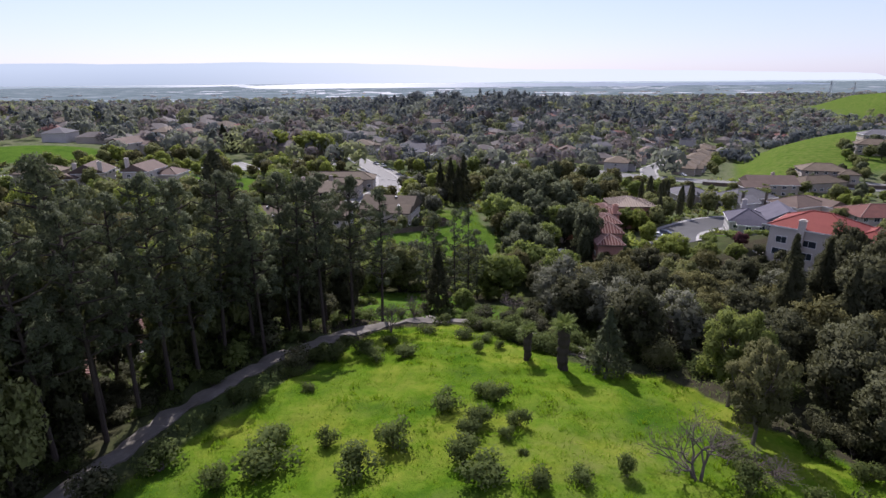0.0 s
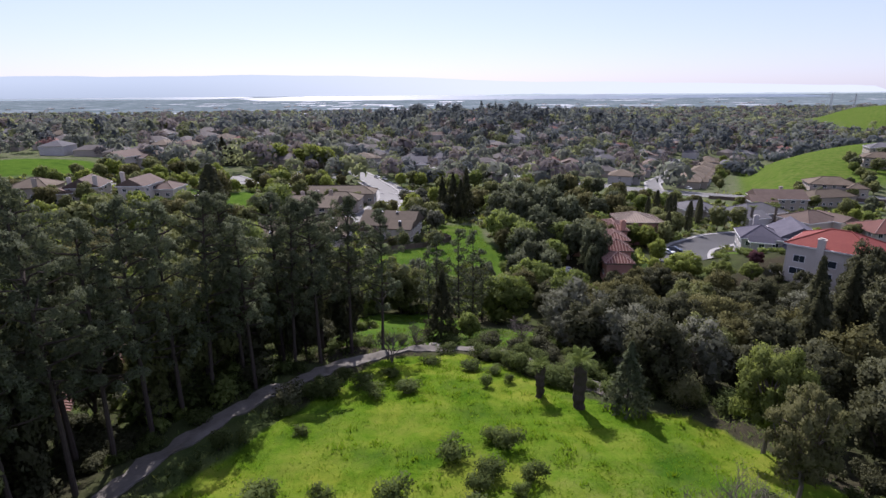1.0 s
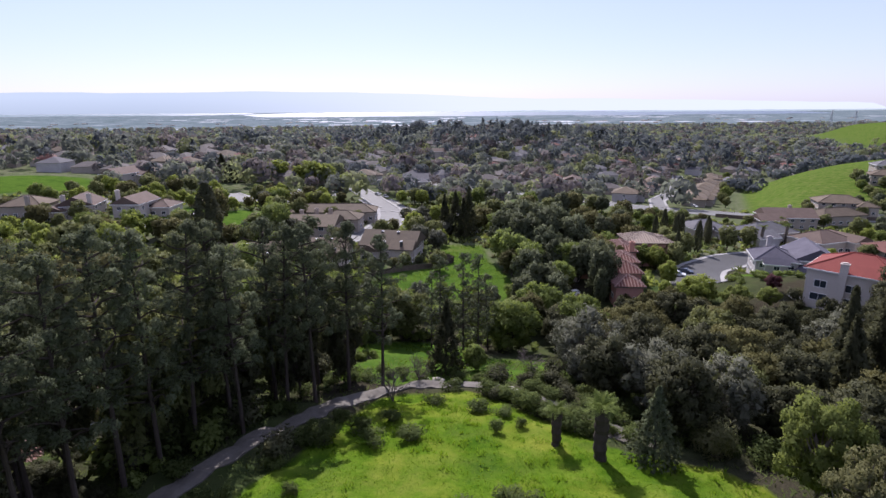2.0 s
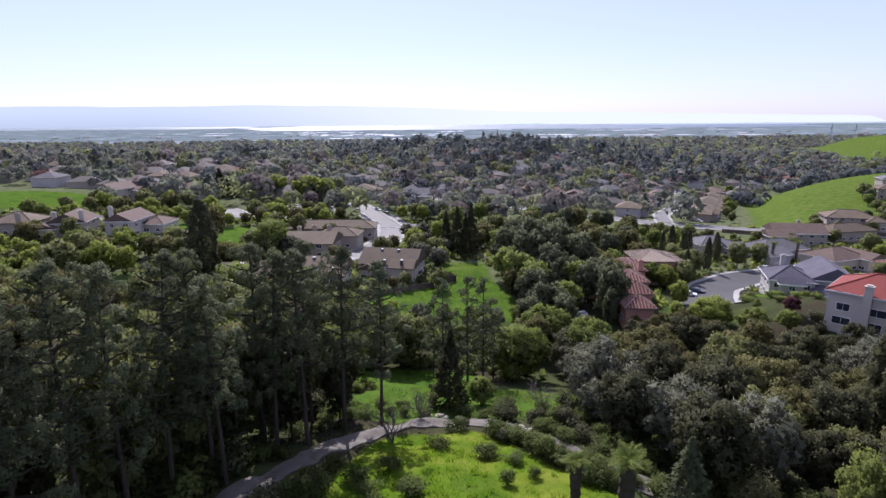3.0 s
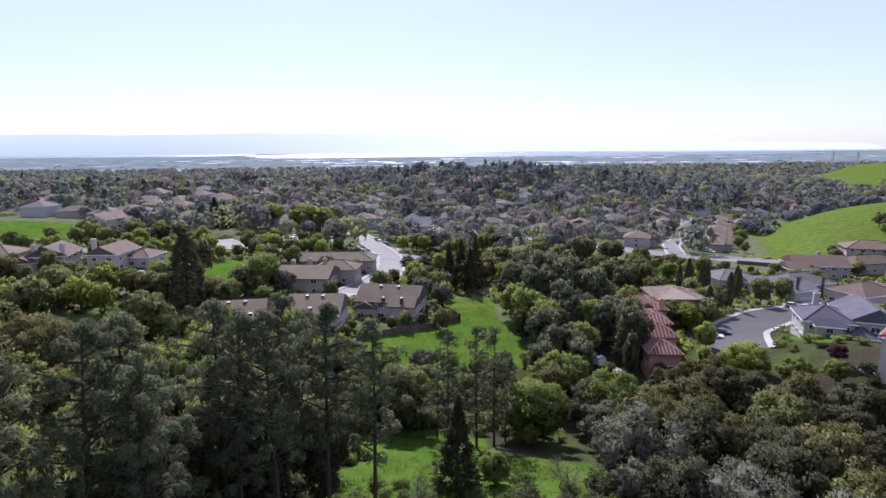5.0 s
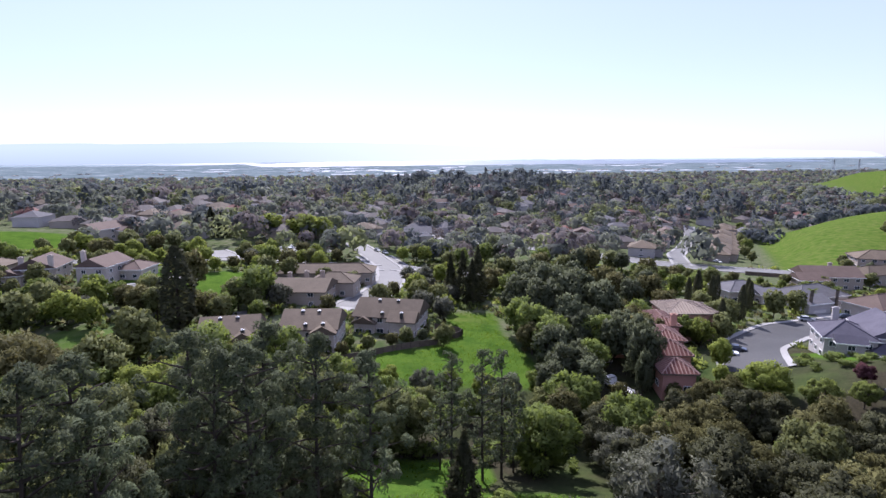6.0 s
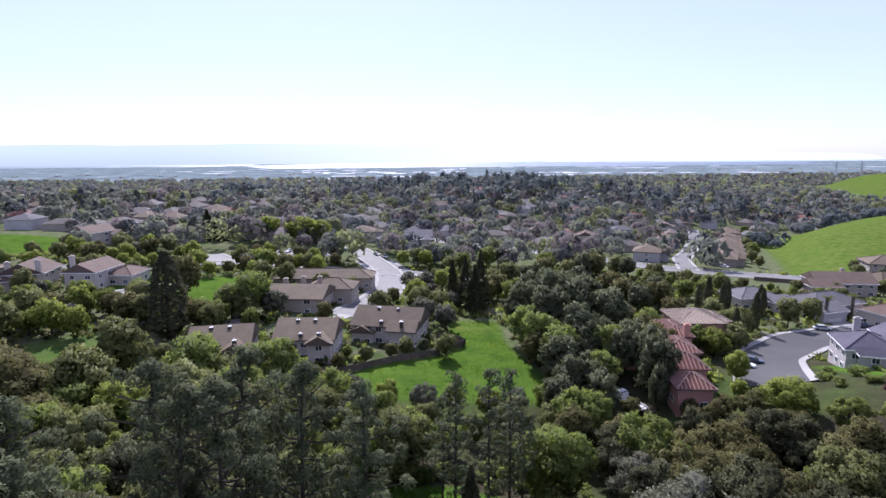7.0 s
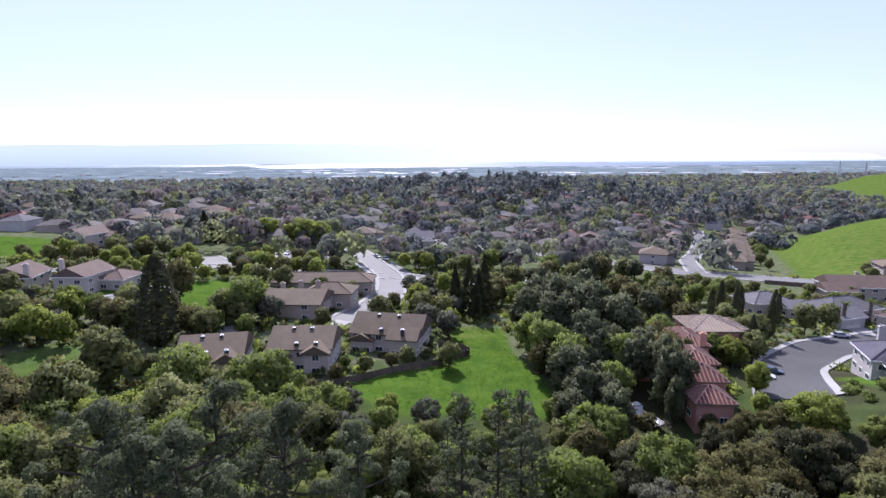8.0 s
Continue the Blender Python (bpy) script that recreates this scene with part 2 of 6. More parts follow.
def ground_material():
    """Soil, meadow, lawn and dry ground, laid out by what grows where; the far plain is coloured for haze."""
    m, nd, lk, p = nodes_of("ground_cover")
    big, mid, fine = noise_tex(nd, lk, 0.035, 4), noise_tex(nd, lk, 0.30, 5, 0.7), noise_tex(nd, lk, 2.6, 6, 0.75)
    meadow = ramp(nd, lk, mid, ((0.32, (0.0240, 0.0592, 0.0040)), (0.50, (0.0688, 0.1328, 0.0064)), (0.68, (0.1200, 0.1720, 0.0096))))
    tips = ramp(nd, lk, fine, ((0.30, (0.0272, 0.0688, 0.0040)), (0.70, (0.1136, 0.1888, 0.0096))))
    meadow = mixed(nd, lk, 0.45, meadow, tips)
    lumps = noise_tex(nd, lk, 0.11, 5, 0.65)
    meadow = mixed(nd, lk, ramp(nd, lk, lumps, ((0.50, (0, 0, 0)), (0.66, (0.8, 0.8, 0.8)))), meadow, (0.172, 0.192, 0.024))
    meadow = mixed(nd, lk, ramp(nd, lk, lumps, ((0.34, (0.85, 0.85, 0.85)), (0.48, (0, 0, 0)))), meadow, (0.028, 0.072, 0.006))
    soil = ramp(nd, lk, fine, ((0.3, (0.022, 0.020, 0.014)), (0.7, (0.062, 0.054, 0.036))))
    weeds = ramp(nd, lk, mid, ((0.3, (0.030, 0.048, 0.016)), (0.7, (0.070, 0.088, 0.030))))
    litter = mixed(nd, lk, ramp(nd, lk, big, ((0.40, (0, 0, 0)), (0.60, (1, 1, 1)))), soil, weeds)
    town = mixed(nd, lk, ramp(nd, lk, mid, ((0.42, (0, 0, 0)), (0.58, (1, 1, 1)))), (0.068, 0.092, 0.036), (0.120, 0.122, 0.075))
    dry = ramp(nd, lk, mid, ((0.3, (0.0782, 0.1037, 0.0221)), (0.7, (0.1232, 0.1318, 0.0408))))
    masks = {}
    for key in ("meadow", "turf", "town", "dry", "plain"):
        a = nd.new("ShaderNodeAttribute")
        a.attribute_name = key
        masks[key] = a.outputs["Fac"]
    col = mixed(nd, lk, masks["town"], litter, town)
    # The plain turns pale blue with distance: haze put into the ground colour.
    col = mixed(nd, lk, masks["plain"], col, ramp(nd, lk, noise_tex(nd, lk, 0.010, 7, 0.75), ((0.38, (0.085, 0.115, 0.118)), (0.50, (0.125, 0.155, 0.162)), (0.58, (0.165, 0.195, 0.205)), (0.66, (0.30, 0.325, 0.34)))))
    soft = nd.new("ShaderNodeMath")
    soft.operation = "MULTIPLY_ADD"
    soft.use_clamp = True
    lk.new(fine, soft.inputs[0])
    soft.inputs[1].default_value = 0.8
    sub = nd.new("ShaderNodeMath")
    sub.operation = "MULTIPLY_ADD"
    lk.new(masks["meadow"], sub.inputs[0])
    sub.inputs[1].default_value, sub.inputs[2].default_value = 2.2, -1.0
    lk.new(sub.outputs[0], soft.inputs[2])
    col = mixed(nd, lk, soft.outputs[0], col, meadow)
    turf = mixed(nd, lk, 0.5, ramp(nd, lk, mid, ((0.3, (0.0336, 0.0714, 0.0109)), (0.52, (0.0588, 0.1134, 0.0168)), (0.72, (0.0966, 0.1344, 0.0252)))), ramp(nd, lk, fine, ((0.3, (0.0378, 0.0756, 0.0101)), (0.7, (0.1008, 0.1554, 0.0235)))))
    turf = mixed(nd, lk, ramp(nd, lk, noise_tex(nd, lk, 0.16, 6, 0.7), ((0.36, (0.8, 0.8, 0.8)), (0.52, (0, 0, 0)))), turf, (0.034, 0.074, 0.012))
    col = mixed(nd, lk, masks["turf"], col, turf)
    worn = nd.new("ShaderNodeMath")
    worn.operation = "MULTIPLY"
    lk.new(masks["dry"], worn.inputs[0])
    lk.new(ramp(nd, lk, mid, ((0.35, (0, 0, 0)), (0.65, (1, 1, 1)))), worn.inputs[1])
    col = mixed(nd, lk, worn.outputs[0], col, dry)
    lk.new(col, p.inputs["Base Color"])
    p.inputs["Roughness"].default_value, p.inputs["Specular IOR Level"].default_value = 0.95, 0.0
    bumped(nd, lk, p, fine, 0.9, 0.12)
    return m


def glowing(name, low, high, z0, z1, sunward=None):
    """Distant haze, emitted as a plain backdrop colour that changes towards its foot, and pales below the sun."""
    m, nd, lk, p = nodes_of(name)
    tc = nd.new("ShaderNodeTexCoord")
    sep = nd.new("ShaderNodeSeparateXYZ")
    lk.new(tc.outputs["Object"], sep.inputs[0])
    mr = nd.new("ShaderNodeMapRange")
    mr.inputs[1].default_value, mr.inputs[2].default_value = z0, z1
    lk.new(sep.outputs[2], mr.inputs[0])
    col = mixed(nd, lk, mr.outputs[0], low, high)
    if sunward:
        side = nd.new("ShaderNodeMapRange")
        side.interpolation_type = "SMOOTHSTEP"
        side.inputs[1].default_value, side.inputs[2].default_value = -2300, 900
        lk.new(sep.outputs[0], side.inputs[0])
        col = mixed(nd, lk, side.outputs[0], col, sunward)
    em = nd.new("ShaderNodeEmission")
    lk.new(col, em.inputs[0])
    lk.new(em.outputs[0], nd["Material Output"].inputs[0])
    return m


# ---- mesh helpers ----
def quad_mesh(name, quads, mat):
    """One mesh from an (n, 4, 3) array of loose four-sided faces; with a fifth row, the way the leaf clump faces, they become pointed leaves of three corners."""
    q = np.asarray(quads, dtype=np.float32)
    facing, k = None, 4
    if q.ndim == 3 and q.shape[1] == 5:
        facing, k = q[:, 4], 3
        half_base = (q[:, 1] - q[:, 3]) * 0.45
        q = np.stack([q[:, 0] + half_base, q[:, 2], q[:, 0] - half_base], 1)
        flat = np.cross(q[:, 1] - q[:, 0], q[:, 2] - q[:, 0])
        q = np.where(((flat * facing).sum(1) < 0)[:, None, None], q[:, ::-1], q)
    q = np.ascontiguousarray(q).reshape(-1, k, 3)
    n = len(q)
    me = bpy.data.meshes.new(name)
    me.vertices.add(n * k)
    me.vertices.foreach_set("co", q.ravel())
    me.loops.add(n * k)
    me.loops.foreach_set("vertex_index", np.arange(n * k, dtype=np.int32))
    me.polygons.add(n)
    me.polygons.foreach_set("loop_start", np.arange(0, n * k, k, dtype=np.int32))
    me.materials.append(mat)
    me.update(calc_edges=True)
    if facing is not None:
        me.normals_split_custom_set_from_vertices(np.repeat(facing, k, 0).tolist())
    return me


def grid_mesh(name, pts, mat, smooth=True):
    """A sheet from an (rows, columns, 3) array."""
    r, c = pts.shape[:2]
    idx = np.arange(r * c).reshape(r, c)
    f = np.stack([idx[:-1, :-1], idx[:-1, 1:], idx[1:, 1:], idx[1:, :-1]], -1).reshape(-1, 4)
    me = bpy.data.meshes.new(name)
    me.from_pydata(pts.reshape(-1, 3).tolist(), [], f.tolist())
    me.materials.append(mat)
    if smooth:
        me.polygons.foreach_set("use_smooth", np.ones(len(me.polygons), dtype=bool))
    me.update()
    return me


def bm_mesh(name, bm, mat):
    me = bpy.data.meshes.new(name)
    bm.normal_update()
    bm.to_mesh(me)
    bm.free()
    me.materials.append(mat)
    return me


def part(name, data, parent, label=""):
    """One mesh as a part of a thing, or of a part."""
    ob = new(name, data)
    ob.parent = parent
    if label:
        tagged(ob, label)
    return ob


def thing(name, m, label, category, group="", kind=""):
    ob = new(name)
    ob.empty_display_size = 0.3
    ob.matrix_basis = m
    return tagged(ob, label, category, group, kind)


def boxes(*items):
    """A bmesh of closed boxes: (x, y, z, width, depth, height), z at the foot."""
    bm = bmesh.new()
    for x, y, z, w, d, h in items:
        v = [bm.verts.new((x + sx * w / 2, y + sy * d / 2, z + sz * h)) for sz in (0, 1) for sx, sy in ((-1, -1), (1, -1), (1, 1), (-1, 1))]
        for f in ((3, 2, 1, 0), (4, 5, 6, 7), (0, 1, 5, 4), (1, 2, 6, 5), (2, 3, 7, 6), (3, 0, 4, 7)):
            bm.faces.new([v[i] for i in f])
    return bm


def tube(points, radii, sides=6):
    """Quads of a tapered tube along points."""
    pts = np.asarray(points, float)
    rings = []
    for i, p in enumerate(pts):
        d = pts[min(i + 1, len(pts) - 1)] - pts[max(i - 1, 0)]
        d = d / (np.linalg.norm(d) + 1e-9)
        ref = np.array((1.0, 0, 0)) if abs(d[0]) < 0.8 else np.array((0, 1.0, 0))
        u = np.cross(d, ref)
        u /= np.linalg.norm(u)
        v = np.cross(d, u)
        a = np.arange(sides) * 2 * math.pi / sides
        rings.append(p + radii[i] * (np.cos(a)[:, None] * u + np.sin(a)[:, None] * v))
    out = []
    for a, b in zip(rings[:-1], rings[1:]):
        out.append(np.stack([a, np.roll(a, -1, 0), np.roll(b, -1, 0), b], 1))
    return np.concatenate(out)


def leaves(rng, centres, out, size, droop=0.0, slim=0.5, shade=None):
    """A pointed leaf or spray at each centre, turned roughly along out; its clump faces shade."""
    n = len(centres)
    d = out + rng.normal(0, 0.55, (n, 3))
    d[:, 2] -= droop
    d /= np.linalg.norm(d, axis=1)[:, None] + 1e-9
    side = np.cross(d, rng.normal(0, 1, (n, 3)))
    side /= np.linalg.norm(side, axis=1)[:, None] + 1e-9
    s = (size * rng.uniform(0.6, 1.4, n))[:, None]
    c = np.asarray(centres)
    f = (out if shade is None else shade) + (0, 0, 0.25) + rng.normal(0, 0.14, (n, 3))
    f /= np.linalg.norm(f, axis=1)[:, None] + 1e-9
    return np.stack([c - d * s * 0.5, c + side * s * slim - d * s * 0.05, c + d * s * 0.6, c - side * s * slim + d * s * 0.05, f], 1)


def shingled(rng, centres, out, size, slim=0.5, shade=None, tilt=0.4, jitter=0.1):
    """Leaves that lie along the face of a leaf mass, a little tilted."""
    n = len(centres)
    o = out + rng.normal(0, tilt, (n, 3))
    o /= np.linalg.norm(o, axis=1)[:, None] + 1e-9
    d = np.cross(o, rng.normal(0, 1, (n, 3)))
    d /= np.linalg.norm(d, axis=1)[:, None] + 1e-9
    side = np.cross(o, d)
    s = (size * rng.uniform(0.6, 1.4, n))[:, None]
    c = np.asarray(centres)
    f = (out if shade is None else shade) + (0, 0, 0.2) + rng.normal(0, jitter, (n, 3))
    f /= np.linalg.norm(f, axis=1)[:, None] + 1e-9
    return np.stack([c - d * s * 0.55, c + side * s * slim, c + d * s * 0.6, c - side * s * slim, f], 1)


def ball(rng, n):
    v = rng.normal(0, 1, (n, 3))
    return v / (np.linalg.norm(v, axis=1)[:, None] + 1e-9)


# ---- lie of the land ----
def rise(a, b, t):
    t = np.clip((t - a) / (b - a), 0, 1)
    return t * t * (3 - 2 * t)


def bump2(x, y, cx, cy, sx, sy):
    return np.exp(-((x - cx) / sx) ** 2 - ((y - cy) / sy) ** 2)


def ground(x, y):
    """Height of the land: a grassy knoll, a wooded valley, a town on the plain and two green hills."""
    x, y = np.asarray(x, float), np.asarray(y, float)
    yy, xx = np.clip(y, -40, 450) / 100, np.clip(x, -220, 320) / 100
    k = 1 / (1 + np.exp((np.clip(y, -200, 600) - 98) / 13))
    z = 13.57 + 0.15 * xx + 1.71 * yy - 1.92 * xx * yy - 0.69 * yy * yy
    z = z + k * (13.84 + 4.83 * (60 - np.clip(y, -20, 300)) / 40 - 2.26 * np.minimum(((x - 4) / 30) ** 2, 4))
    z = z - 3.78 * bump2(x, y, 40, 125, 45, 30) + 9.98 * bump2(x, y, 90, 122, 25, 25)
    z = z + 3.84 * bump2(x, y, -90, 225, 50, 40) - 2.39 * bump2(x, y, 10, 250, 45, 40) + 4 * bump2(x, y, -175, 285, 40, 40)
    far = rise(430, 850, y)
    z = z * (1 - far) - 6 * far + 26 * bump2(x, y, 130, 680, 240, 150)
    d = ((x - 152) * 226 - (y - 236) * 142) / 267
    z = z + 35 * rise(0, 24, d) * (1 - np.exp(-np.maximum(d, 0) / 42)) * rise(205, 395, y) * (1 - rise(430, 535, y))
    z = z + 28 * rise(0, 120, x - 597 - (y - 700) * 0.49) * rise(680, 800, y) * (1 - rise(980, 1080, y))
    return z


def gz(x, y):
    return float(ground(x, y))


def stretch(a, b, n, power):
    t = np.linspace(0, 1, n)
    return a + (b - a) * t ** power


ys = np.concatenate([np.arange(-60, 18, 3.0), np.arange(18, 92, 0.9), np.arange(92, 130, 2.0), stretch(130, 500, 90, 1.3), stretch(510, 5600, 110, 2.0)])
half = np.concatenate([np.arange(0, 46, 1.0), np.arange(46, 70, 2.0), stretch(72, 330, 48, 1.2), stretch(345, 5200, 56, 2.4)])
xs = np.concatenate([-half[:0:-1], half])
GX, GY = np.meshgrid(xs, ys)
GZ = ground(GX, GY)


def hummock(x, y):
    """Small swells of the meadow on the knoll."""
    return np.array([noise.noise((a * 0.22, b * 0.22, 0)) * 0.5 + noise.noise((a * 0.55, b * 0.55, 5)) * 0.40 if abs(a) < 75 and b < 100 else 0.0 for a, b in zip(np.ravel(x), np.ravel(y))]).reshape(np.shape(x))


rough = hummock(GX, GY)
GZ = GZ + rough


def track_x(y):
    """Middle line of the gravel track along the knoll's foot, by y."""
    return np.interp(y, (30, 42, 50, 58, 66, 72, 78, 82), (-31, -26.5, -24, -20, -15.5, -11, -5, 1))


def knoll_mask(x, y):
    """Where the meadow grows on the knoll."""
    left = x - (track_x(np.clip(y, 30, 80)) + 3.0 + 4.0 * rise(30, 60, y) * (1 - rise(66, 80, y)))
    right = np.interp(y, (20, 38, 46, 55, 59, 62, 70, 80), (46, 40, 36, 32, 26, 20, 14.5, 7)) - x
    return rise(-1.5, 1.5, left) * rise(-1.5, 1.5, right) * (1 - rise(76, 79, y))


def lawn_mask(x, y):
    """The strip of lawn in the valley, and the small lawns round it."""
    right = np.interp(y, (90, 120, 146, 156, 174, 193), (12, 20, 31, 29.5, 25.5, 27)) - x
    left = x - np.interp(y, (90, 120, 146, 152, 160, 165, 193), (-4, 6, -6, -13, -6, 9, 13))
    a = rise(-1.2, 1.2, left) * rise(-1.2, 1.2, right) * rise(141, 145, y) * (1 - rise(191, 194, y))
    b = bump2(x, y, 3, 91, 15, 9) + bump2(x, y, 20, 93, 7, 7) + bump2(x, y, 2, 108, 11, 6)
    c = bump2(x, y, -60, 218, 10, 16) + bump2(x, y, -84, 219, 11, 12) + bump2(x, y, 92, 142, 6, 9)
    return np.clip(a + (b + c > 0.4), 0, 1)


def hill_mask(x, y):
    d = ((x - 152) * 226 - (y - 236) * 142) / 267
    a = rise(-3, 2, d) * rise(256, 276, y - 0.12 * np.clip(x - 180, 0, 200)) * (1 - rise(470, 505, y))
    b = rise(0, 25, x - 597 - (y - 700) * 0.49) * rise(735, 760, y) * (1 - rise(990, 1040, y))
    c = (((x + 178) / 38) ** 2 + ((y - 280) / 24) ** 2 < 1) * 1.0
    return np.clip(a + b + c, 0, 1)


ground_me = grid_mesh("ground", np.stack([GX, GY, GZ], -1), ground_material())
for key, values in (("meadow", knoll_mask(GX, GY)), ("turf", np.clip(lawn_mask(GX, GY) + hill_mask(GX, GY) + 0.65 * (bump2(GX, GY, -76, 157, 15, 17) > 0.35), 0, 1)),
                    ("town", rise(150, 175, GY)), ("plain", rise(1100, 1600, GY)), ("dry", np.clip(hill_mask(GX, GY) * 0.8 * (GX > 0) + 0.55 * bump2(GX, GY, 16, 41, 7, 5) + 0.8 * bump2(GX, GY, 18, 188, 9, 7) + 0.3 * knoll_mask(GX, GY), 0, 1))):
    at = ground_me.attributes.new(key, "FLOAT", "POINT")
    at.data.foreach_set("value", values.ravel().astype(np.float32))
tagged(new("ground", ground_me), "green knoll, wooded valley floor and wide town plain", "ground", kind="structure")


# ---- roads and tracks ----
def smooth_line(pts, step=2.0):
    p = np.array(pts, float)
    d = np.concatenate([[0], np.cumsum(np.linalg.norm(np.diff(p, axis=0), axis=1))])
    s = np.arange(0, d[-1], step)
    out = np.stack([np.interp(s, d, p[:, 0]), np.interp(s, d, p[:, 1])], -1)
    for _ in range(4):
        out[1:-1] = (out[:-2] + 2 * out[1:-1] + out[2:]) / 4
    return out


def ribbon(pts, offset, width, lift, mat, name, cross=4, ragged=0.0, skirt=0.4):
    """A strip that follows the land beside a line, with a step down at both edges."""
    line = smooth_line(pts, 1.0 if ragged else 2.0)
    d = np.gradient(line, axis=0)
    d /= np.linalg.norm(d, axis=1)[:, None]
    nrm = np.stack([-d[:, 1], d[:, 0]], -1)
    cols = []
    for j in range(cross + 1):
        o = offset + width * (j / cross - 0.5)
        q = line + nrm * o
        if ragged and j in (0, cross):
            q = q + nrm * np.array([noise.noise((a * 0.35, b * 0.35, j * 9.0)) * ragged for a, b in q])[:, None]
        cols.append(q)
    q = np.stack(cols, 1)
    z = ground(q[..., 0], q[..., 1]) + lift
    if ragged:
        z = z + hummock(q[..., 0], q[..., 1])
    top = np.concatenate([q, z[..., None]], -1)
    low = top[:, [0, -1]].copy()
    low[..., 2] -= skirt
    return grid_mesh(name, np.concatenate([low[:, :1], top, low[:, 1:]], 1), mat, smooth=False)


TRACK = [(-44, 2), (-34, 24), (-29, 36), (-25.5, 46), (-22, 56), (-17.5, 64), (-11, 72.5), (-4, 78.5), (3, 81.5), (8, 81.5), (12.5, 79), (16, 74), (18.5, 68), (22, 64.5), (27, 63)]
tagged(new("track", ribbon(TRACK, 0, 2.9, 0.16, DIRT, "track", 8, 0.9)), "pale rutted gravel track along the knoll", "track", kind="structure")

ROADS = (
    ("street", [(-135, 178), (-118, 186), (-103, 194), (-88, 201), (-76, 210), (-72, 222)], 7.5),
    ("street", [(-160, 228), (-125, 241), (-98, 250), (-80, 258), (-68, 264), (-50, 263), (-35, 264), (-17, 264.5), (-9, 266)], 8.0),
    ("street", [(-27, 326), (-21, 310), (-13, 286), (-6, 267), (-5, 240), (-10, 213), (-18, 194)], 9.0),
    ("junction", [(-14, 289), (-8, 274), (-3, 262), (-2, 248)], 15.0),
    ("street", [(-73, 262), (-78, 275), (-86, 285)], 11.0),
    ("street", [(-4, 268), (12, 262), (32, 258), (60, 262)], 9.0),
    ("cul_de_sac", [(73.5, 141), (78, 149), (86, 161), (104, 174), (130, 182), (165, 190), (215, 196)], 11.5),
    ("main_road", [(10, 372), (55, 345), (88, 325), (106, 308), (122, 291), (142, 281), (165, 274), (190, 263), (225, 246), (260, 228)], 16.0),
    ("street", [(134, 286), (152, 328), (178, 368), (204, 412), (234, 463), (262, 517)], 7.0),
)
# Streets take the colour paled for sun glare, the cul-de-sac plain asphalt.
for name, line, width in ROADS:
    road = tagged(new(name, ribbon(line, 0, width, 0.14, ASPHALT if name == "cul_de_sac" else GLARE_ROAD, name, 4)), "asphalt road between the houses", "road", kind="structure")
    for side in (-1, 1):
        tagged(new("pavement", ribbon(line, side * (width / 2 + 0.7), 1.4, 0.28, CONCRETE, "pavement", 1)), "pale concrete pavement with a raised kerb", "pavement", kind="structure")

tagged(new("pavement", ribbon([(82.3, 119.5), (81.6, 115.7), (83.2, 112.2), (86.5, 108.2), (91, 104)], 0, 1.5, 0.16, CONCRETE, "pavement", 2)), "pale curved garden path round the white house", "path", kind="structure")
# private drives
for line, width in (([(-47, 188), (-41, 181), (-36, 174)], 6.5), ([(-17, 197), (-19.5, 190), (-21.5, 182)], 4.2), ([(128, 186), (131, 194)], 6.0), ([(-92, 201), (-94, 208)], 5.0), ([(-42.5, 83), (-37, 78)], 6.5)):
    tagged(new("driveway", ribbon(line, 0, width, 0.16, CONCRETE, "driveway", 2)), "pale concrete driveway beside the houses", "driveway", kind="structure")


# ---- backdrop: bay, far shore, mountains ----
def skyline(name, y, base, heights, mat, label, span=4300, seed=0.0):
    """A far range: a long faceted slope that stands behind the water."""
    cols = np.linspace(-span, span, 260)
    top = np.array([heights(x) for x in cols])
    rows = []
    for k, back in ((0.0, 0.0), (0.5, 90.0), (1.0, 200.0)):
        rows.append(np.stack([cols, np.full_like(cols, y + back), base + (top - base) * k], -1))
    tagged(new(name, grid_mesh(name, np.stack(rows), mat)), label, "backdrop", kind="structure")


def fbm(x, seed, octaves=5):
    return sum(noise.noise((x * 2 ** k, seed, k * 3.1)) / 2 ** k for k in range(octaves))


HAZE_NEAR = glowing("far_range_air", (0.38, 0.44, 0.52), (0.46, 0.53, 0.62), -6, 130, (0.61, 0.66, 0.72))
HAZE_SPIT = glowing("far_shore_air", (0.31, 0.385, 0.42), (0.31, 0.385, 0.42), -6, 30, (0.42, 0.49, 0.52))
def far_crest(x):
    return float(np.interp(x, (-4300, -2800, -1900, -1000, -300, 420, 1100, 2000, 3000, 4300), (150, 166, 158, 168, 152, 124, 104, 92, 76, 52))) + 9 * fbm(x / 700, 1.3)


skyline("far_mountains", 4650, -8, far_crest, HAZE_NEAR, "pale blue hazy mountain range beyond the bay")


def spit(x0, x1, y, h, name, label):
    t = np.linspace(0, 1, 60)
    x = x0 + (x1 - x0) * t
    env = np.sin(math.pi * t) ** 0.5 * h
    z = np.array([e * (0.8 + 0.4 * fbm(v / 160, y)) for e, v in zip(env, x)])
    rows = [np.stack([x, np.full_like(x, y + b), -5.7 + z * k], -1) for b, k in ((0, 0.0), (8, 0.8), (60, 1.0), (160, 0.0))]
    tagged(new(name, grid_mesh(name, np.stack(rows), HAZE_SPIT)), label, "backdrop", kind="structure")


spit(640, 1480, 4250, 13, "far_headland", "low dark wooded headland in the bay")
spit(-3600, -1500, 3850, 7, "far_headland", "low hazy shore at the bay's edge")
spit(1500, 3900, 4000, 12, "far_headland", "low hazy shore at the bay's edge")


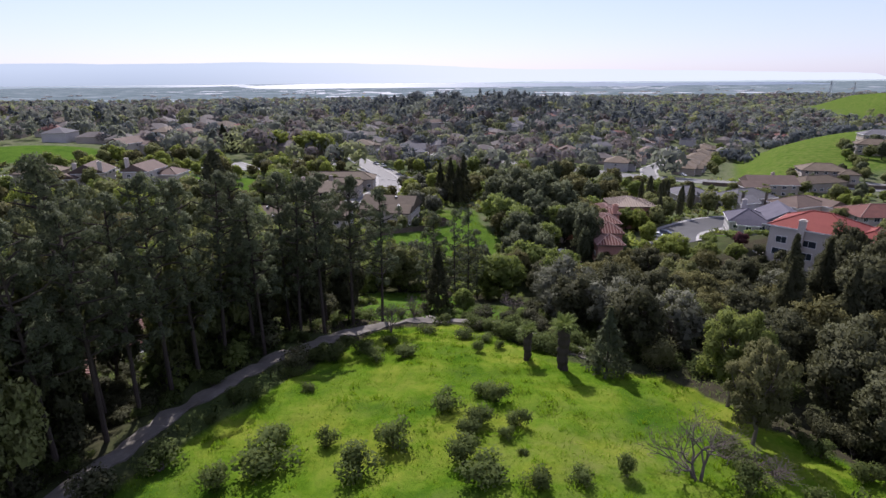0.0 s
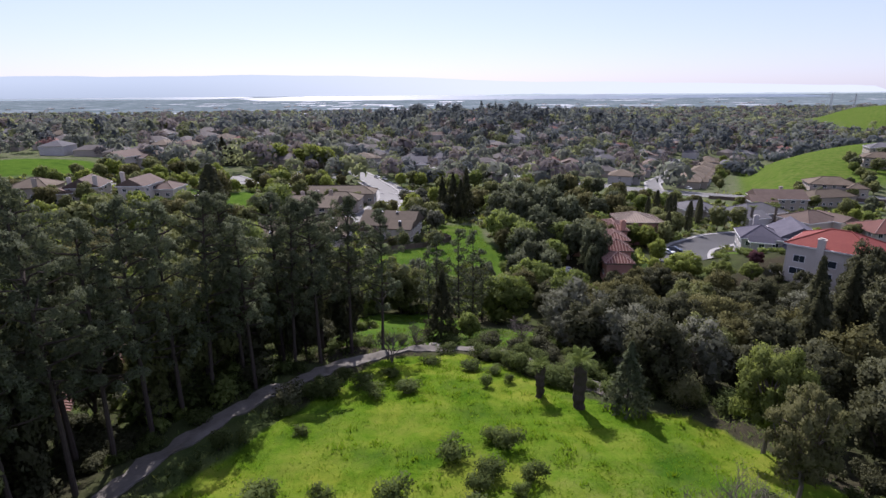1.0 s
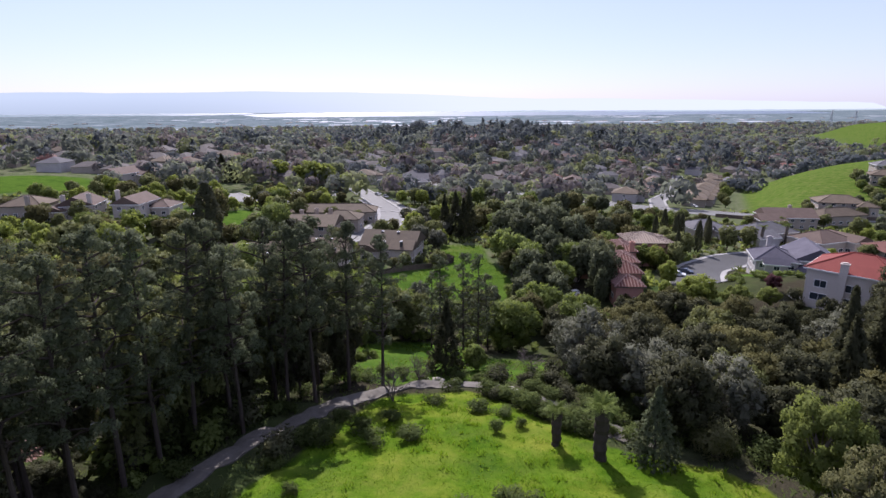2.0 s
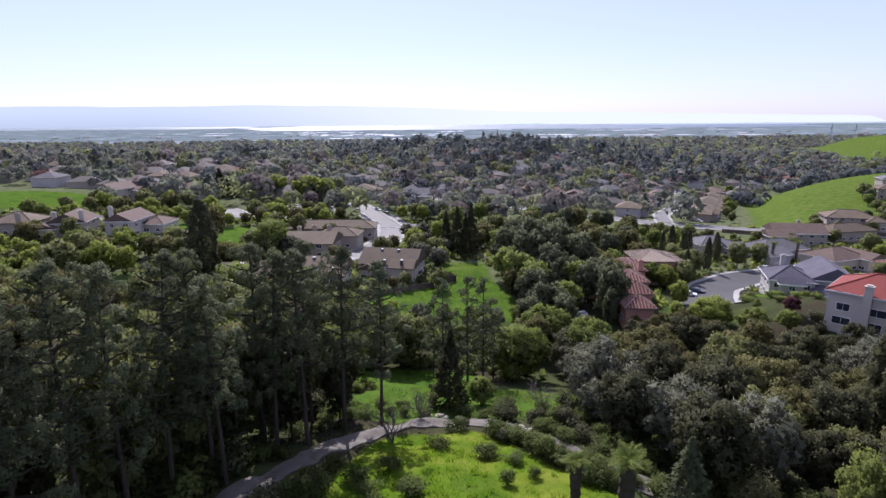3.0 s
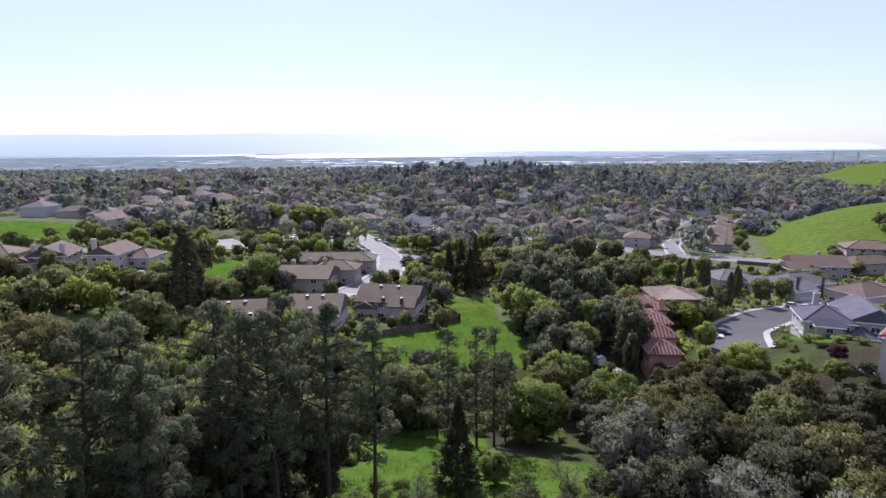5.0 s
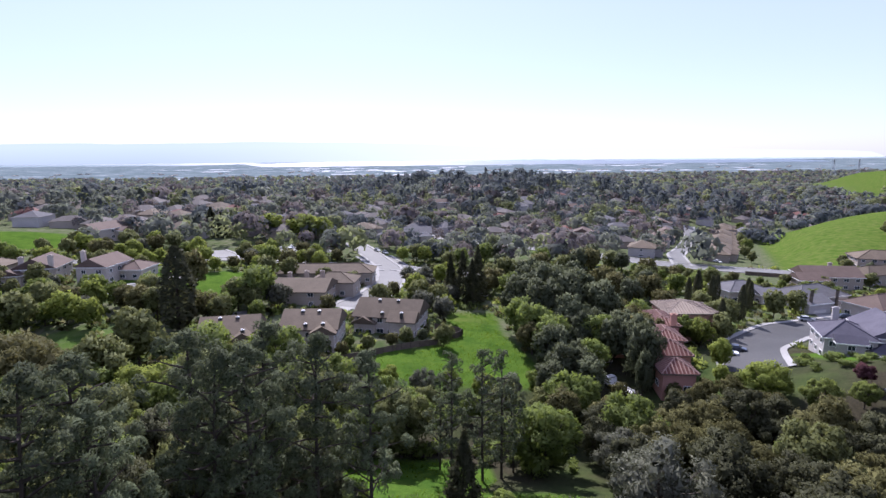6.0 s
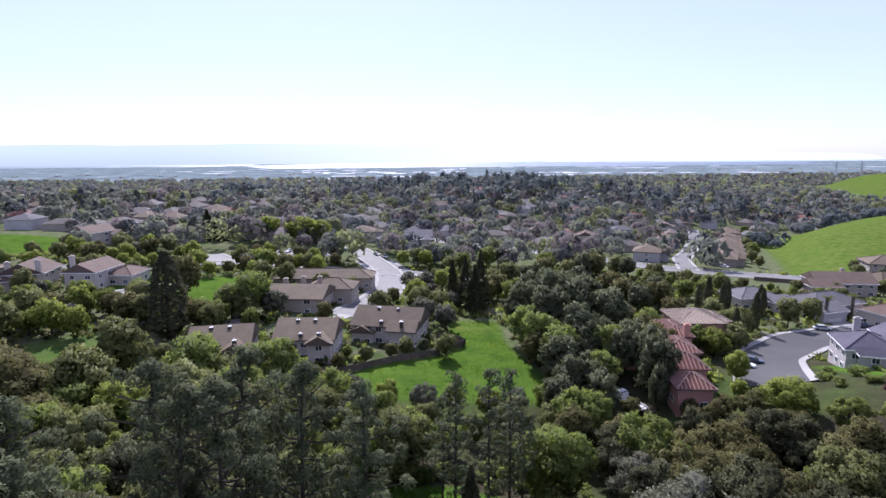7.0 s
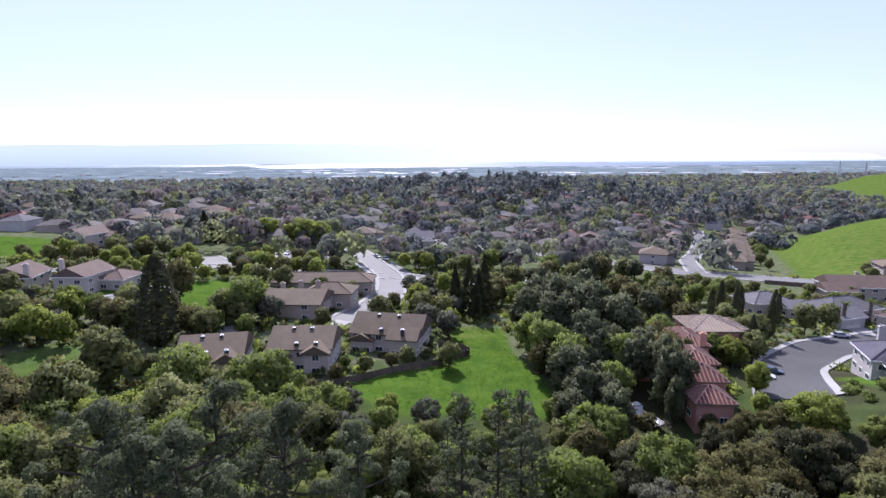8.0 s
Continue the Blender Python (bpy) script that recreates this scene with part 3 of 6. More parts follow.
def water_material():
    m, nd, lk, p = nodes_of("bay_water")
    n = noise_tex(nd, lk, 0.02, 5)
    lk.new(ramp(nd, lk, n, ((0.3, (0.06, 0.09, 0.12)), (0.7, (0.10, 0.13, 0.16)))), p.inputs["Base Color"])
    p.inputs["Roughness"].default_value = 0.42
    bumped(nd, lk, p, noise_tex(nd, lk, 0.15, 4), 0.5, 1.0)
    return m


WATER = water_material()


def pond(name, x0, x1, y0, y1, seed):
    """A sheet of bay water with an uneven near shore."""
    cols = np.linspace(x0, x1, 120)
    near = np.array([y0 + 120 * fbm(x / 500, seed) for x in cols])
    ends = np.minimum(rise(0, 0.12, np.linspace(0, 1, 120)), rise(0, 0.12, np.linspace(1, 0, 120)))
    mid = (y0 + y1) / 2
    a = np.stack([cols, mid + (near - mid) * ends, np.full_like(cols, -5.55)], -1)
    b = np.stack([cols, mid + (y1 - mid) * ends, np.full_like(cols, -5.55)], -1)
    tagged(new(name, grid_mesh(name, np.stack([a, b]), WATER)), "bright bay water under the sun", "water", kind="structure")


pond("water", -1150, 2900, 3000, 4700, 2.0)
pond("water", -3600, -1000, 3700, 4700, 4.0)


# ---- plants ----
def make_plant(name, trunk_quads, leaf_quads, trunk_mat, leaf_mat, label, category):
    def build(m):
        ob = thing(name, m, label, category)
        if trunk_quads is not None and len(trunk_quads):
            part("trunk" if category == "tree" else "stem", quad_mesh("trunk", trunk_quads, trunk_mat), ob)
        if leaf_quads is not None and len(leaf_quads):
            part("crown", quad_mesh("crown", leaf_quads, leaf_mat), ob)
        return ob
    return build


def limb(a, b, r0, r1, rng, bend=0.12, n=4, sides=5):
    a, b = np.asarray(a, float), np.asarray(b, float)
    length = np.linalg.norm(b - a)
    t = np.linspace(0, 1, n)[:, None]
    pts = a + (b - a) * t + np.sin(t * math.pi) * rng.normal(0, bend * length, 3) * 0.5
    return tube(pts, np.linspace(r0, r1, n), sides)


def broadleaf(rng, h, r, n, size, clear=0.25, lobes=16, slim=0.5, flat=0.85, lump=(0.26, 0.50)):
    """Trunk and limbs, with leaves over the outside of many uneven lobes."""
    wood = [tube([(0, 0, -0.6), (rng.normal(0, .1), rng.normal(0, .1), h * clear), (rng.normal(0, .4), rng.normal(0, .4), h * 0.6)], (h * 0.028, h * 0.02, h * 0.009), 7)]
    cz, rz = h * (1 + clear) / 2, h * (1 - clear) / 2
    k = np.arange(lobes) + 0.5
    up = 1 - 2 * k / lobes
    ang = k * 2.399963 + rng.normal(0, 0.25, lobes)
    flatr = np.sqrt(1 - up * up)
    dirs = np.stack([np.cos(ang) * flatr, np.sin(ang) * flatr, up], -1)
    reach = rng.uniform(0.42, 0.86 if lump[1] < 0.4 else 0.78, lobes)[:, None]
    centre = dirs * reach * (r, r, rz) + (0, 0, cz)
    lr = r * rng.uniform(*lump, lobes)
    crown = []
    for i in range(lobes):
        wood.append(limb((0, 0, h * rng.uniform(clear, 0.5)), centre[i], h * 0.011, h * 0.004, rng))
        m = int(1.7 * n / lobes)
        o = ball(rng, m)
        rad = lr[i] * rng.uniform(0.80, 1.06, m)[:, None] * (1 + 0.16 * np.sin(o[:, :1] * 6 + i) * np.cos(o[:, 1:2] * 7))
        p = centre[i] + o * rad * (1, 1, flat)
        gap = np.linalg.norm(p[:, None] - centre[None], axis=2) / lr[None]
        gap[:, i] = 9
        keep = (gap.min(1) > 0.78) & (o[:, 2] > -0.75)
        p, o = p[keep], o[keep]
        crown.append(shingled(rng, p, o, size, slim, o * 0.8 + dirs[i] * 0.45, 0.75, 0.18))
        stray = ball(rng, max(4, m // 12))
        crown.append(leaves(rng, centre[i] + stray * lr[i] * rng.uniform(1.05, 1.4, len(stray))[:, None] * (1, 1, flat), stray + (0, 0, 0.3), size, 0, slim))
        # Large hidden leaves, added inside each lobe to block light passing through.
        q = ball(rng, max(6, m // 14))
        crown.append(shingled(rng, centre[i] + q * lr[i] * 0.55, q, lr[i] * 0.75, 0.5, q + dirs[i] * 0.45, 0.3))
    return np.concatenate(wood), np.concatenate(crown)


def pine_tree(rng, h, r, n, size, clear=0.38, tufts=90, needle=0.10):
    """A tall trunk with spreading limbs that end in knobs of needles."""
    lean = rng.normal(0, 0.02, 2) * h
    axis = lambda t: np.array((lean[0] * t * t, lean[1] * t * t, h * t))
    wood = [tube([axis(t) - (0, 0, 0.6 if t == 0 else 0) for t in np.linspace(0, 1, 8)], np.linspace(h * 0.0115, h * 0.0025, 8), 8)]
    crown = []
    boughs = max(10, tufts // 4)
    m = max(8, n // (boughs * 3))
    for i in range(boughs):
        t = clear + (0.97 - clear) * (i + rng.random()) / boughs
        a = i * 2.4 + rng.normal(0, 0.35)
        full = math.sin(min(1, (1.05 - t) / (1.05 - clear) * 1.35) * math.pi / 2)
        env = r * (0.34 + 0.66 * full) * rng.uniform(0.5, 1.05)
        base = axis(t - 0.03)
        tip = base + (math.cos(a) * env, math.sin(a) * env, env * rng.uniform(0.15, 0.6))
        wood.append(limb(base, tip, h * 0.005, h * 0.0018, rng, 0.15, 4, 4))
        clump = r * rng.uniform(0.24, 0.40)
        if i >= boughs - 5:
            tip = axis(rng.uniform(0.93, 1.01)) + ball(rng, 1)[0] * r * (0.16, 0.16, 0.03)
        for j in range(3):
            c = tip - (tip - base) * 0.22 * j + ball(rng, 1)[0] * clump * (1.0 if j else 0.2) * (1, 1, 0.7)
            rad = r * rng.uniform(0.115, 0.185)
            o = ball(rng, m)
            o[:, 2] = np.where(o[:, 2] < -0.35, -o[:, 2], o[:, 2])
            p = c + o * rad * (0.9, 0.9, 1.25) * rng.uniform(0.75, 1.05, m)[:, None]
            crown.append(shingled(rng, p, o + (0, 0, 0.15), size, needle, o + (math.cos(a) * 0.25, math.sin(a) * 0.25, 0.1), 0.6, 0.12))
    return np.concatenate(wood), np.concatenate(crown)


def cone_tree(rng, h, r, n, size, low=0.06, power=0.9, shaggy=0.25):
    """A dense conifer: sprays all round a straight stem, wide at the foot."""
    wood = tube([(0, 0, -0.6), (0, 0, h * 0.5), (0, 0, h * 0.97)], (h * 0.02, h * 0.012, 0.02), 7)
    t = rng.random(n) ** 1.25
    ang = rng.random(n) * 2 * math.pi
    tier = 1 + shaggy * np.sin(t * 34 + 0.7 * np.sin(ang * 3)) + 0.18 * np.sin(ang * 5 + t * 20)
    rad = r * (1 - t) ** power * tier * rng.uniform(0.55, 1.05, n) + 0.03
    z = h * (low + (1 - low) * t)
    p = np.stack([np.cos(ang) * rad, np.sin(ang) * rad, z], -1)
    o = np.stack([np.cos(ang), np.sin(ang), np.full(n, 0.1)], -1)
    return wood, leaves(rng, p, o, size, 0.25, 0.4)


def column_tree(rng, h, r, n, size):
    wood = tube([(0, 0, -0.6), (0, 0, h * 0.9)], (h * 0.02, 0.03), 7)
    t = rng.random(n)
    ang = rng.random(n) * 2 * math.pi
    prof = np.clip(np.minimum((t + 0.03) / 0.18, ((1.02 - t) / 0.45)), 0, 1) ** 0.6
    rad = r * prof * rng.uniform(0.85, 1.05, n) * (1 + 0.12 * np.sin(ang * 4 + t * 15))
    p = np.stack([np.cos(ang) * rad, np.sin(ang) * rad, h * (0.03 + 0.97 * t)], -1)
    o = np.stack([np.cos(ang) * 0.5, np.sin(ang) * 0.5, np.ones(n)], -1)
    return wood, shingled(rng, p, o * (2, 2, 0.2), size, 0.45, o * (1.6, 1.6, 0.15), 0.6)


def bare_tree(rng, h, spread, depth=5, twigs=True):
    """Forking branches without leaves."""
    out = []

    def grow(p, d, length, r, level):
        q = p + d * length
        mid = (p + q) / 2 + rng.normal(0, 0.06 * length, 3)
        out.append(tube([p, mid, q], (r, r * 0.85, r * 0.65), 5 if level < 2 else 3))
        if level >= depth:
            return
        for _ in range(3 if level < 3 else 2):
            nd = d + rng.normal(0, spread, 3)
            nd[2] = abs(nd[2]) * 0.8 + 0.12
            nd /= np.linalg.norm(nd)
            grow(q, nd, length * rng.uniform(0.62, 0.85), r * 0.62, level + 1)

    for _ in range(3):
        d = np.array((rng.normal(0, 0.25), rng.normal(0, 0.25), 1.0))
        grow(np.array((rng.normal(0, .1), rng.normal(0, .1), -0.3)), d / np.linalg.norm(d), h * 0.24, h * 0.022, 0)
    return np.concatenate(out), None


def palm_tree(rng, h, r, fronds=30):
    """A rough stem, a skirt of dead leaves and arching fronds with leaflets."""
    zs = np.linspace(-0.4, h, 12)
    wood = tube([(0.06 * math.sin(z * 2), 0.05 * math.cos(z * 1.7), z) for z in zs], [0.42 + 0.10 * (i % 2) + 0.12 * (i / 11) for i in range(12)], 9)
    quads = []
    for i in range(fronds):
        a = i * 2.399 + rng.normal(0, 0.2)
        up = rng.uniform(0.0, 1.35)
        L = r * rng.uniform(0.8, 1.1)
        t = np.linspace(0.05, 1, 12)
        px, pz = L * t * math.cos(up * 0.7), L * (t * math.sin(up) - 0.38 * t * t)
        line = np.stack([math.cos(a) * px, math.sin(a) * px, h + pz], -1)
        quads.append(tube(line, np.linspace(0.04, 0.01, 12), 3))
        side = np.array((-math.sin(a), math.cos(a), 0))
        for j in range(1, 12):
            for s in (-1, 1):
                d = side * s + np.array((math.cos(a), math.sin(a), 0)) * 0.55 + (0, 0, -0.25)
                d /= np.linalg.norm(d)
                w = (line[j] - line[j - 1]) * 0.55
                tip = line[j] + d * r * 0.30 * math.sin(math.pi * (0.15 + 0.8 * t[j]))
                quads.append(np.array([[line[j] - w * 0.5, line[j] + w * 0.5, tip + w * 0.15, tip - w * 0.15]]))
    return wood, np.concatenate(quads)


def shrub(rng, r, h, n, size, slim=0.5, open_=0.0):
    """A low plant of several stems with leaves in clumps."""
    wood, crown = [], []
    lobes = 9
    for i in range(lobes):
        a, k = rng.random() * 2 * math.pi, rng.uniform(0.15, 0.62)
        c = np.array((math.cos(a) * r * k, math.sin(a) * r * k, h * rng.uniform(0.32, 0.72)))
        wood.append(limb((rng.normal(0, .08), rng.normal(0, .08), -0.2), c, 0.035, 0.012, rng, 0.1, 3, 4))
        m = n // lobes
        o = ball(rng, m)
        p = c + o * np.array((r * 0.46, r * 0.46, h * 0.34)) * rng.uniform(0.35, 1.08, m)[:, None]
        p[:, 2] = np.maximum(p[:, 2], 0.03)
        crown.append(shingled(rng, p, o + (0, 0, 0.2), size, slim, None, 0.8))
    return np.concatenate(wood), np.concatenate(crown)


LIBRARY, PLACED = {}, {}


def species(kind, name, label, category, native, variants, maker, wood, leaf):
    LIBRARY[kind] = []
    for v in range(variants):
        rng = np.random.default_rng(1000 + 37 * v + sum(ord(c) for c in kind))
        q, l = maker(rng)
        LIBRARY[kind].append([make_plant(name, q, l, wood, leaf, label, category), None, native])


def plant(kind, x, y, height, seed=None, wide=1.0, label="", sink=0.0):
    """Set one plant on the land; repeats share their meshes."""
    k = PLACED.get(kind, 0)
    PLACED[kind] = k + 1
    entry = LIBRARY[kind][k % len(LIBRARY[kind])]
    rng = random.Random(int(x * 131 + y * 977) if seed is None else seed)
    s = height / entry[2]
    m = pose(x, y, gz(x, y) - sink, rng.uniform(-2, 2), rng.uniform(-2, 2), rng.uniform(0, 360)) @ Matrix.Diagonal((s * wide, s * wide, s, 1))
    if entry[1] is None:
        ob = entry[1] = entry[0](m)
    else:
        src = entry[1]
        keep = src.scale.copy()
        src.scale = (1, 1, 1)
        ob = copy_thing(src, m)
        src.scale = keep
    if label:
        tagged(ob, label)
    return ob


species("pine", "pine_tree", "tall dark pine with a bare trunk and tufted limbs", "tree", 20, 5, lambda g: pine_tree(g, 20, 3.6, 15000, 0.22, g.uniform(0.26, 0.44), 132, 0.22), BARK, PINE_LEAF)
species("back_pine", "pine_tree", "dark pine deep in the stand", "tree", 20, 4, lambda g: pine_tree(g, 20, 4.0, 4600, 0.36, g.uniform(0.14, 0.28), 120, 0.30), BARK, PINE_LEAF)
species("slim_pine", "pine_tree", "slim young pine with sparse tufts above the lawn", "tree", 13, 4, lambda g: pine_tree(g, 13, 2.3, 4200, 0.19, 0.15, 116, 0.30), BARK, PINE_LEAF)
species("oak", "oak_tree", "dense dark green oak in the valley woods", "tree", 10, 5, lambda g: broadleaf(g, 10, 4.6, 2500, 0.47, 0.12, 32, 0.5, 0.9, (0.20, 0.38)), BARK, OAK_LEAF)
species("bright", "broadleaf_tree", "fresh green rounded broadleaf tree", "tree", 9, 4, lambda g: broadleaf(g, 9, 4.3, 2600, 0.42, 0.10, 32, 0.5, 0.9, (0.20, 0.38)), BARK, BRIGHT_LEAF)
species("spring", "broadleaf_tree", "yellow-green tree in new spring leaf", "tree", 9, 4, lambda g: broadleaf(g, 9, 4.0, 4000, 0.29, 0.12, 34, 0.5, 0.9, (0.18, 0.36)), PALE_BARK, SPRING_LEAF)
species("grey", "willow_tree", "grey-green hazy tree just coming into leaf", "tree", 8, 3, lambda g: broadleaf(g, 8, 4.4, 4800, 0.25, 0.10, 48, 0.28, 0.85, (0.12, 0.26)), PALE_BARK, GREY_LEAF)
species("bronze", "broadleaf_tree", "brownish budding tree with thin foliage", "tree", 9, 4, lambda g: broadleaf(g, 9, 4.4, 3400, 0.35, 0.14, 36, 0.4, 0.9, (0.15, 0.32)), BARK, BRONZE_LEAF)
species("dark", "evergreen_tree", "dense dark evergreen tree with haze in its leaf colour", "tree", 13, 4, lambda g: broadleaf(g, 13, 4.8, 2900, 0.52, 0.05, 36, 0.5, 1.0, (0.17, 0.34)), BARK, HAZED_LEAF)
# Understorey shrubs: the trees' deep shade is put into their dark leaf colour.
species("under", "understorey_shrub", "leafy shrub under the trees, coloured dark for the shade", "shrub", 3, 4, lambda g: shrub(g, 2.0, 3.0, 1250, 0.23), GREY_TWIG, DARK_LEAF)
species("cone", "conifer_tree", "dark conical conifer with drooping sprays", "tree", 12, 3, lambda g: cone_tree(g, 12, 3.0, 3600, 0.48), BARK, DARK_LEAF)
species("column", "cypress_tree", "narrow dark column-shaped cypress", "tree", 12, 2, lambda g: column_tree(g, 12, 1.5, 2200, 0.42), BARK, DARK_LEAF)
species("plum", "plum_tree", "small dark purple-leaved plum tree", "tree", 6, 1, lambda g: broadleaf(g, 6, 2.6, 1600, 0.36, 0.2, 12), BARK, PURPLE_LEAF)
species("bare", "bare_tree", "leafless grey-brown tree beside the track", "tree", 7, 3, lambda g: bare_tree(g, 7, 0.42, 5), GREY_TWIG, GREY_LEAF)
species("palm", "palm_tree", "short stout palm with arching fronds", "tree", 6, 2, lambda g: palm_tree(g, 4.6, 1.5), BARK, PALM_LEAF)
species("tall_palm", "palm_tree", "slender tall garden palm", "tree", 9, 1, lambda g: palm_tree(g, 8.0, 2.2, 18), PALE_BARK, PALM_LEAF)
species("near_spring", "broadleaf_tree", "yellow-green tree in new spring leaf", "tree", 9, 2, lambda g: broadleaf(g, 9, 3.9, 8200, 0.20, 0.14, 60, 0.5, 0.95, (0.10, 0.24)), PALE_BARK, YOUNG_LEAF)
species("near_olive", "broadleaf_tree", "olive-brown tree with thin young foliage", "tree", 9, 1, lambda g: broadleaf(g, 9, 3.9, 6400, 0.20, 0.14, 60, 0.42, 0.95, (0.10, 0.22)), PALE_BARK, OLIVE_LEAF)
species("spruce", "conifer_tree", "young conical spruce", "tree", 8, 1, lambda g: cone_tree(g, 8, 2.1, 3600, 0.30), BARK, PINE_LEAF)
species("brush", "brush_shrub", "dark green brush shrub in the meadow", "shrub", 1.7, 4, lambda g: shrub(g, 1.25, 1.7, 1100, 0.135), GREY_TWIG, BRUSH_LEAF)
species("hedge", "garden_shrub", "rounded green garden shrub", "shrub", 1.6, 3, lambda g: shrub(g, 1.3, 1.6, 480, 0.25), GREY_TWIG, BRIGHT_LEAF)
species("round", "round_shrub", "large rounded grey-brown shrub", "shrub", 4, 1, lambda g: shrub(g, 2.1, 4.0, 5200, 0.17, 0.3), GREY_TWIG, OLIVE_LEAF)
species("twiggy", "bare_shrub", "leafless brown twiggy shrub", "shrub", 3.6, 2, lambda g: bare_tree(g, 4.2, 0.6, 7), GREY_TWIG, GREY_LEAF)
WORDS = {"oak": "dense dark green garden oak", "bright": "fresh green street tree among the houses", "spring": "yellow-green street tree in new leaf", "dark": "tall very dark evergreen among the houses", "bronze": "brownish budding street tree", "grey": "grey-green hazy tree just coming into leaf"}
LEAF = {"oak": OAK_LEAF, "bright": BRIGHT_LEAF, "spring": SPRING_LEAF, "dark": DARK_LEAF, "bronze": BRONZE_LEAF, "grey": GREY_LEAF}
NEAR = {"oak": ("oak_tree", "dense dark green oak in the valley woods", 10, 4.6, 4800, 0.32, 0.12), "bright": ("broadleaf_tree", "fresh green rounded broadleaf tree", 9, 4.3, 5000, 0.29, 0.10),
        "bronze": ("broadleaf_tree", "brownish budding tree with thin foliage", 9, 4.4, 5000, 0.27, 0.14), "dark": ("evergreen_tree", "very dark dense evergreen tree", 13, 4.8, 5400, 0.34, 0.05)}
for src, (title, words, tall, wide, count, size, clear) in NEAR.items():
    species("near_" + src, title, words, "tree", tall, 4, lambda g, a=(tall, wide, count, size, clear): broadleaf(g, *a, 44, 0.5, 0.95, (0.14, 0.31)), BARK, LEAF[src])
for src in WORDS:
    species("mid_" + src, "town_tree", WORDS[src], "tree", 9, 4, lambda g, src=src: broadleaf(g, 9, 4.0 if src != "dark" else 3.4, 1050, 0.64, 0.12, 22, 0.5, 0.9, (0.22, 0.42)), BARK, HAZED_LEAF if src == "dark" else LEAF[src])


# ---- houses ----
def hip_roof(w, d, z, pitch, over, gable, thick=0.22):
    """A roof slab over w x d with its ridge along the longer side; gable or hipped ends."""
    bm = bmesh.new()
    W, D = w / 2 + over, d / 2 + over
    swap = D > W
    if swap:
        W, D = D, W
    h = D * pitch
    end = W if gable else max(W - D, 0.02)
    ring = [(-W, -D, 0), (W, -D, 0), (W, D, 0), (-W, D, 0)]
    ridge = [(-end, 0, h), (end, 0, h)]
    flip = (lambda p: (p[1], p[0], p[2])) if swap else (lambda p: p)
    top = [bm.verts.new(Vector(flip(p)) + Vector((0, 0, z + thick))) for p in ring + ridge]
    low = [bm.verts.new(Vector(flip(p)) + Vector((0, 0, z))) for p in ring]
    a, b, c, e, r0, r1 = top
    fs = [(a, b, r1, r0), (c, e, r0, r1), (b, c, r1), (e, a, r0)]
    fs += [(low[i], low[(i + 1) % 4], top[(i + 1) % 4], top[i]) for i in range(4)] + [tuple(reversed(low))]
    for f in fs:
        bm.faces.new(f)
    bmesh.ops.recalc_face_normals(bm, faces=bm.faces)
    return bm, h


def roof_ribs(w, d, z, pitch, over, gap=0.72, r=0.13):
    """Rounded rows of clay tile down the four slopes of a hipped roof."""
    W, D = w / 2 + over, d / 2 + over
    quads = []
    for side in range(4):
        L, R = (W, D) if side % 2 == 0 else (D, W)
        run = min(L, R)
        n = int(2 * L / gap)
        for i in range(n):
            u = -L + (i + 0.5) * 2 * L / n
            reach = min(run, L - abs(u)) if L >= R or True else run
            reach = min(reach, R)
            if reach < 0.3:
                continue
            a, b = np.array((u, -R, z + 0.24)), np.array((u, -R + reach, z + 0.24 + reach * pitch))
            rot = side * math.pi / 2
            cs, sn = round(math.cos(rot)), round(math.sin(rot))
            turn = lambda p: np.array((p[0] * cs - p[1] * sn, p[0] * sn + p[1] * cs, p[2]))
            quads.append(tube([turn(a), turn(b)], (r, r), 5))
    return np.concatenate(quads)


def window_part(parent, x, y, z, w, h, face):
    """A framed window with its pane set back in the frame; face: outward angle in degrees."""
    key = (round(w, 2), round(h, 2))
    if key not in WINDOWS:
        t, dp = 0.09, 0.10
        fr = boxes((0, -dp / 2, 0, w, dp, t), (0, -dp / 2, h - t, w, dp, t), (-w / 2 + t / 2, -dp / 2, t, t, dp, h - 2 * t), (w / 2 - t / 2, -dp / 2, t, t, dp, h - 2 * t), (0, -dp / 2, t, 0.05, dp * 0.7, h - 2 * t))
        pn = boxes((0, -0.02, t, w - 2 * t, 0.03, h - 2 * t))
        WINDOWS[key] = (bm_mesh("window", fr, TRIM), bm_mesh("pane", pn, PANE))
    fr, pn = WINDOWS[key]
    win = part("window", fr, parent)
    win.matrix_basis = pose(x, y, z, 0, 0, face)
    part("pane", pn, win, "dark reflecting pane")


WINDOWS = {}


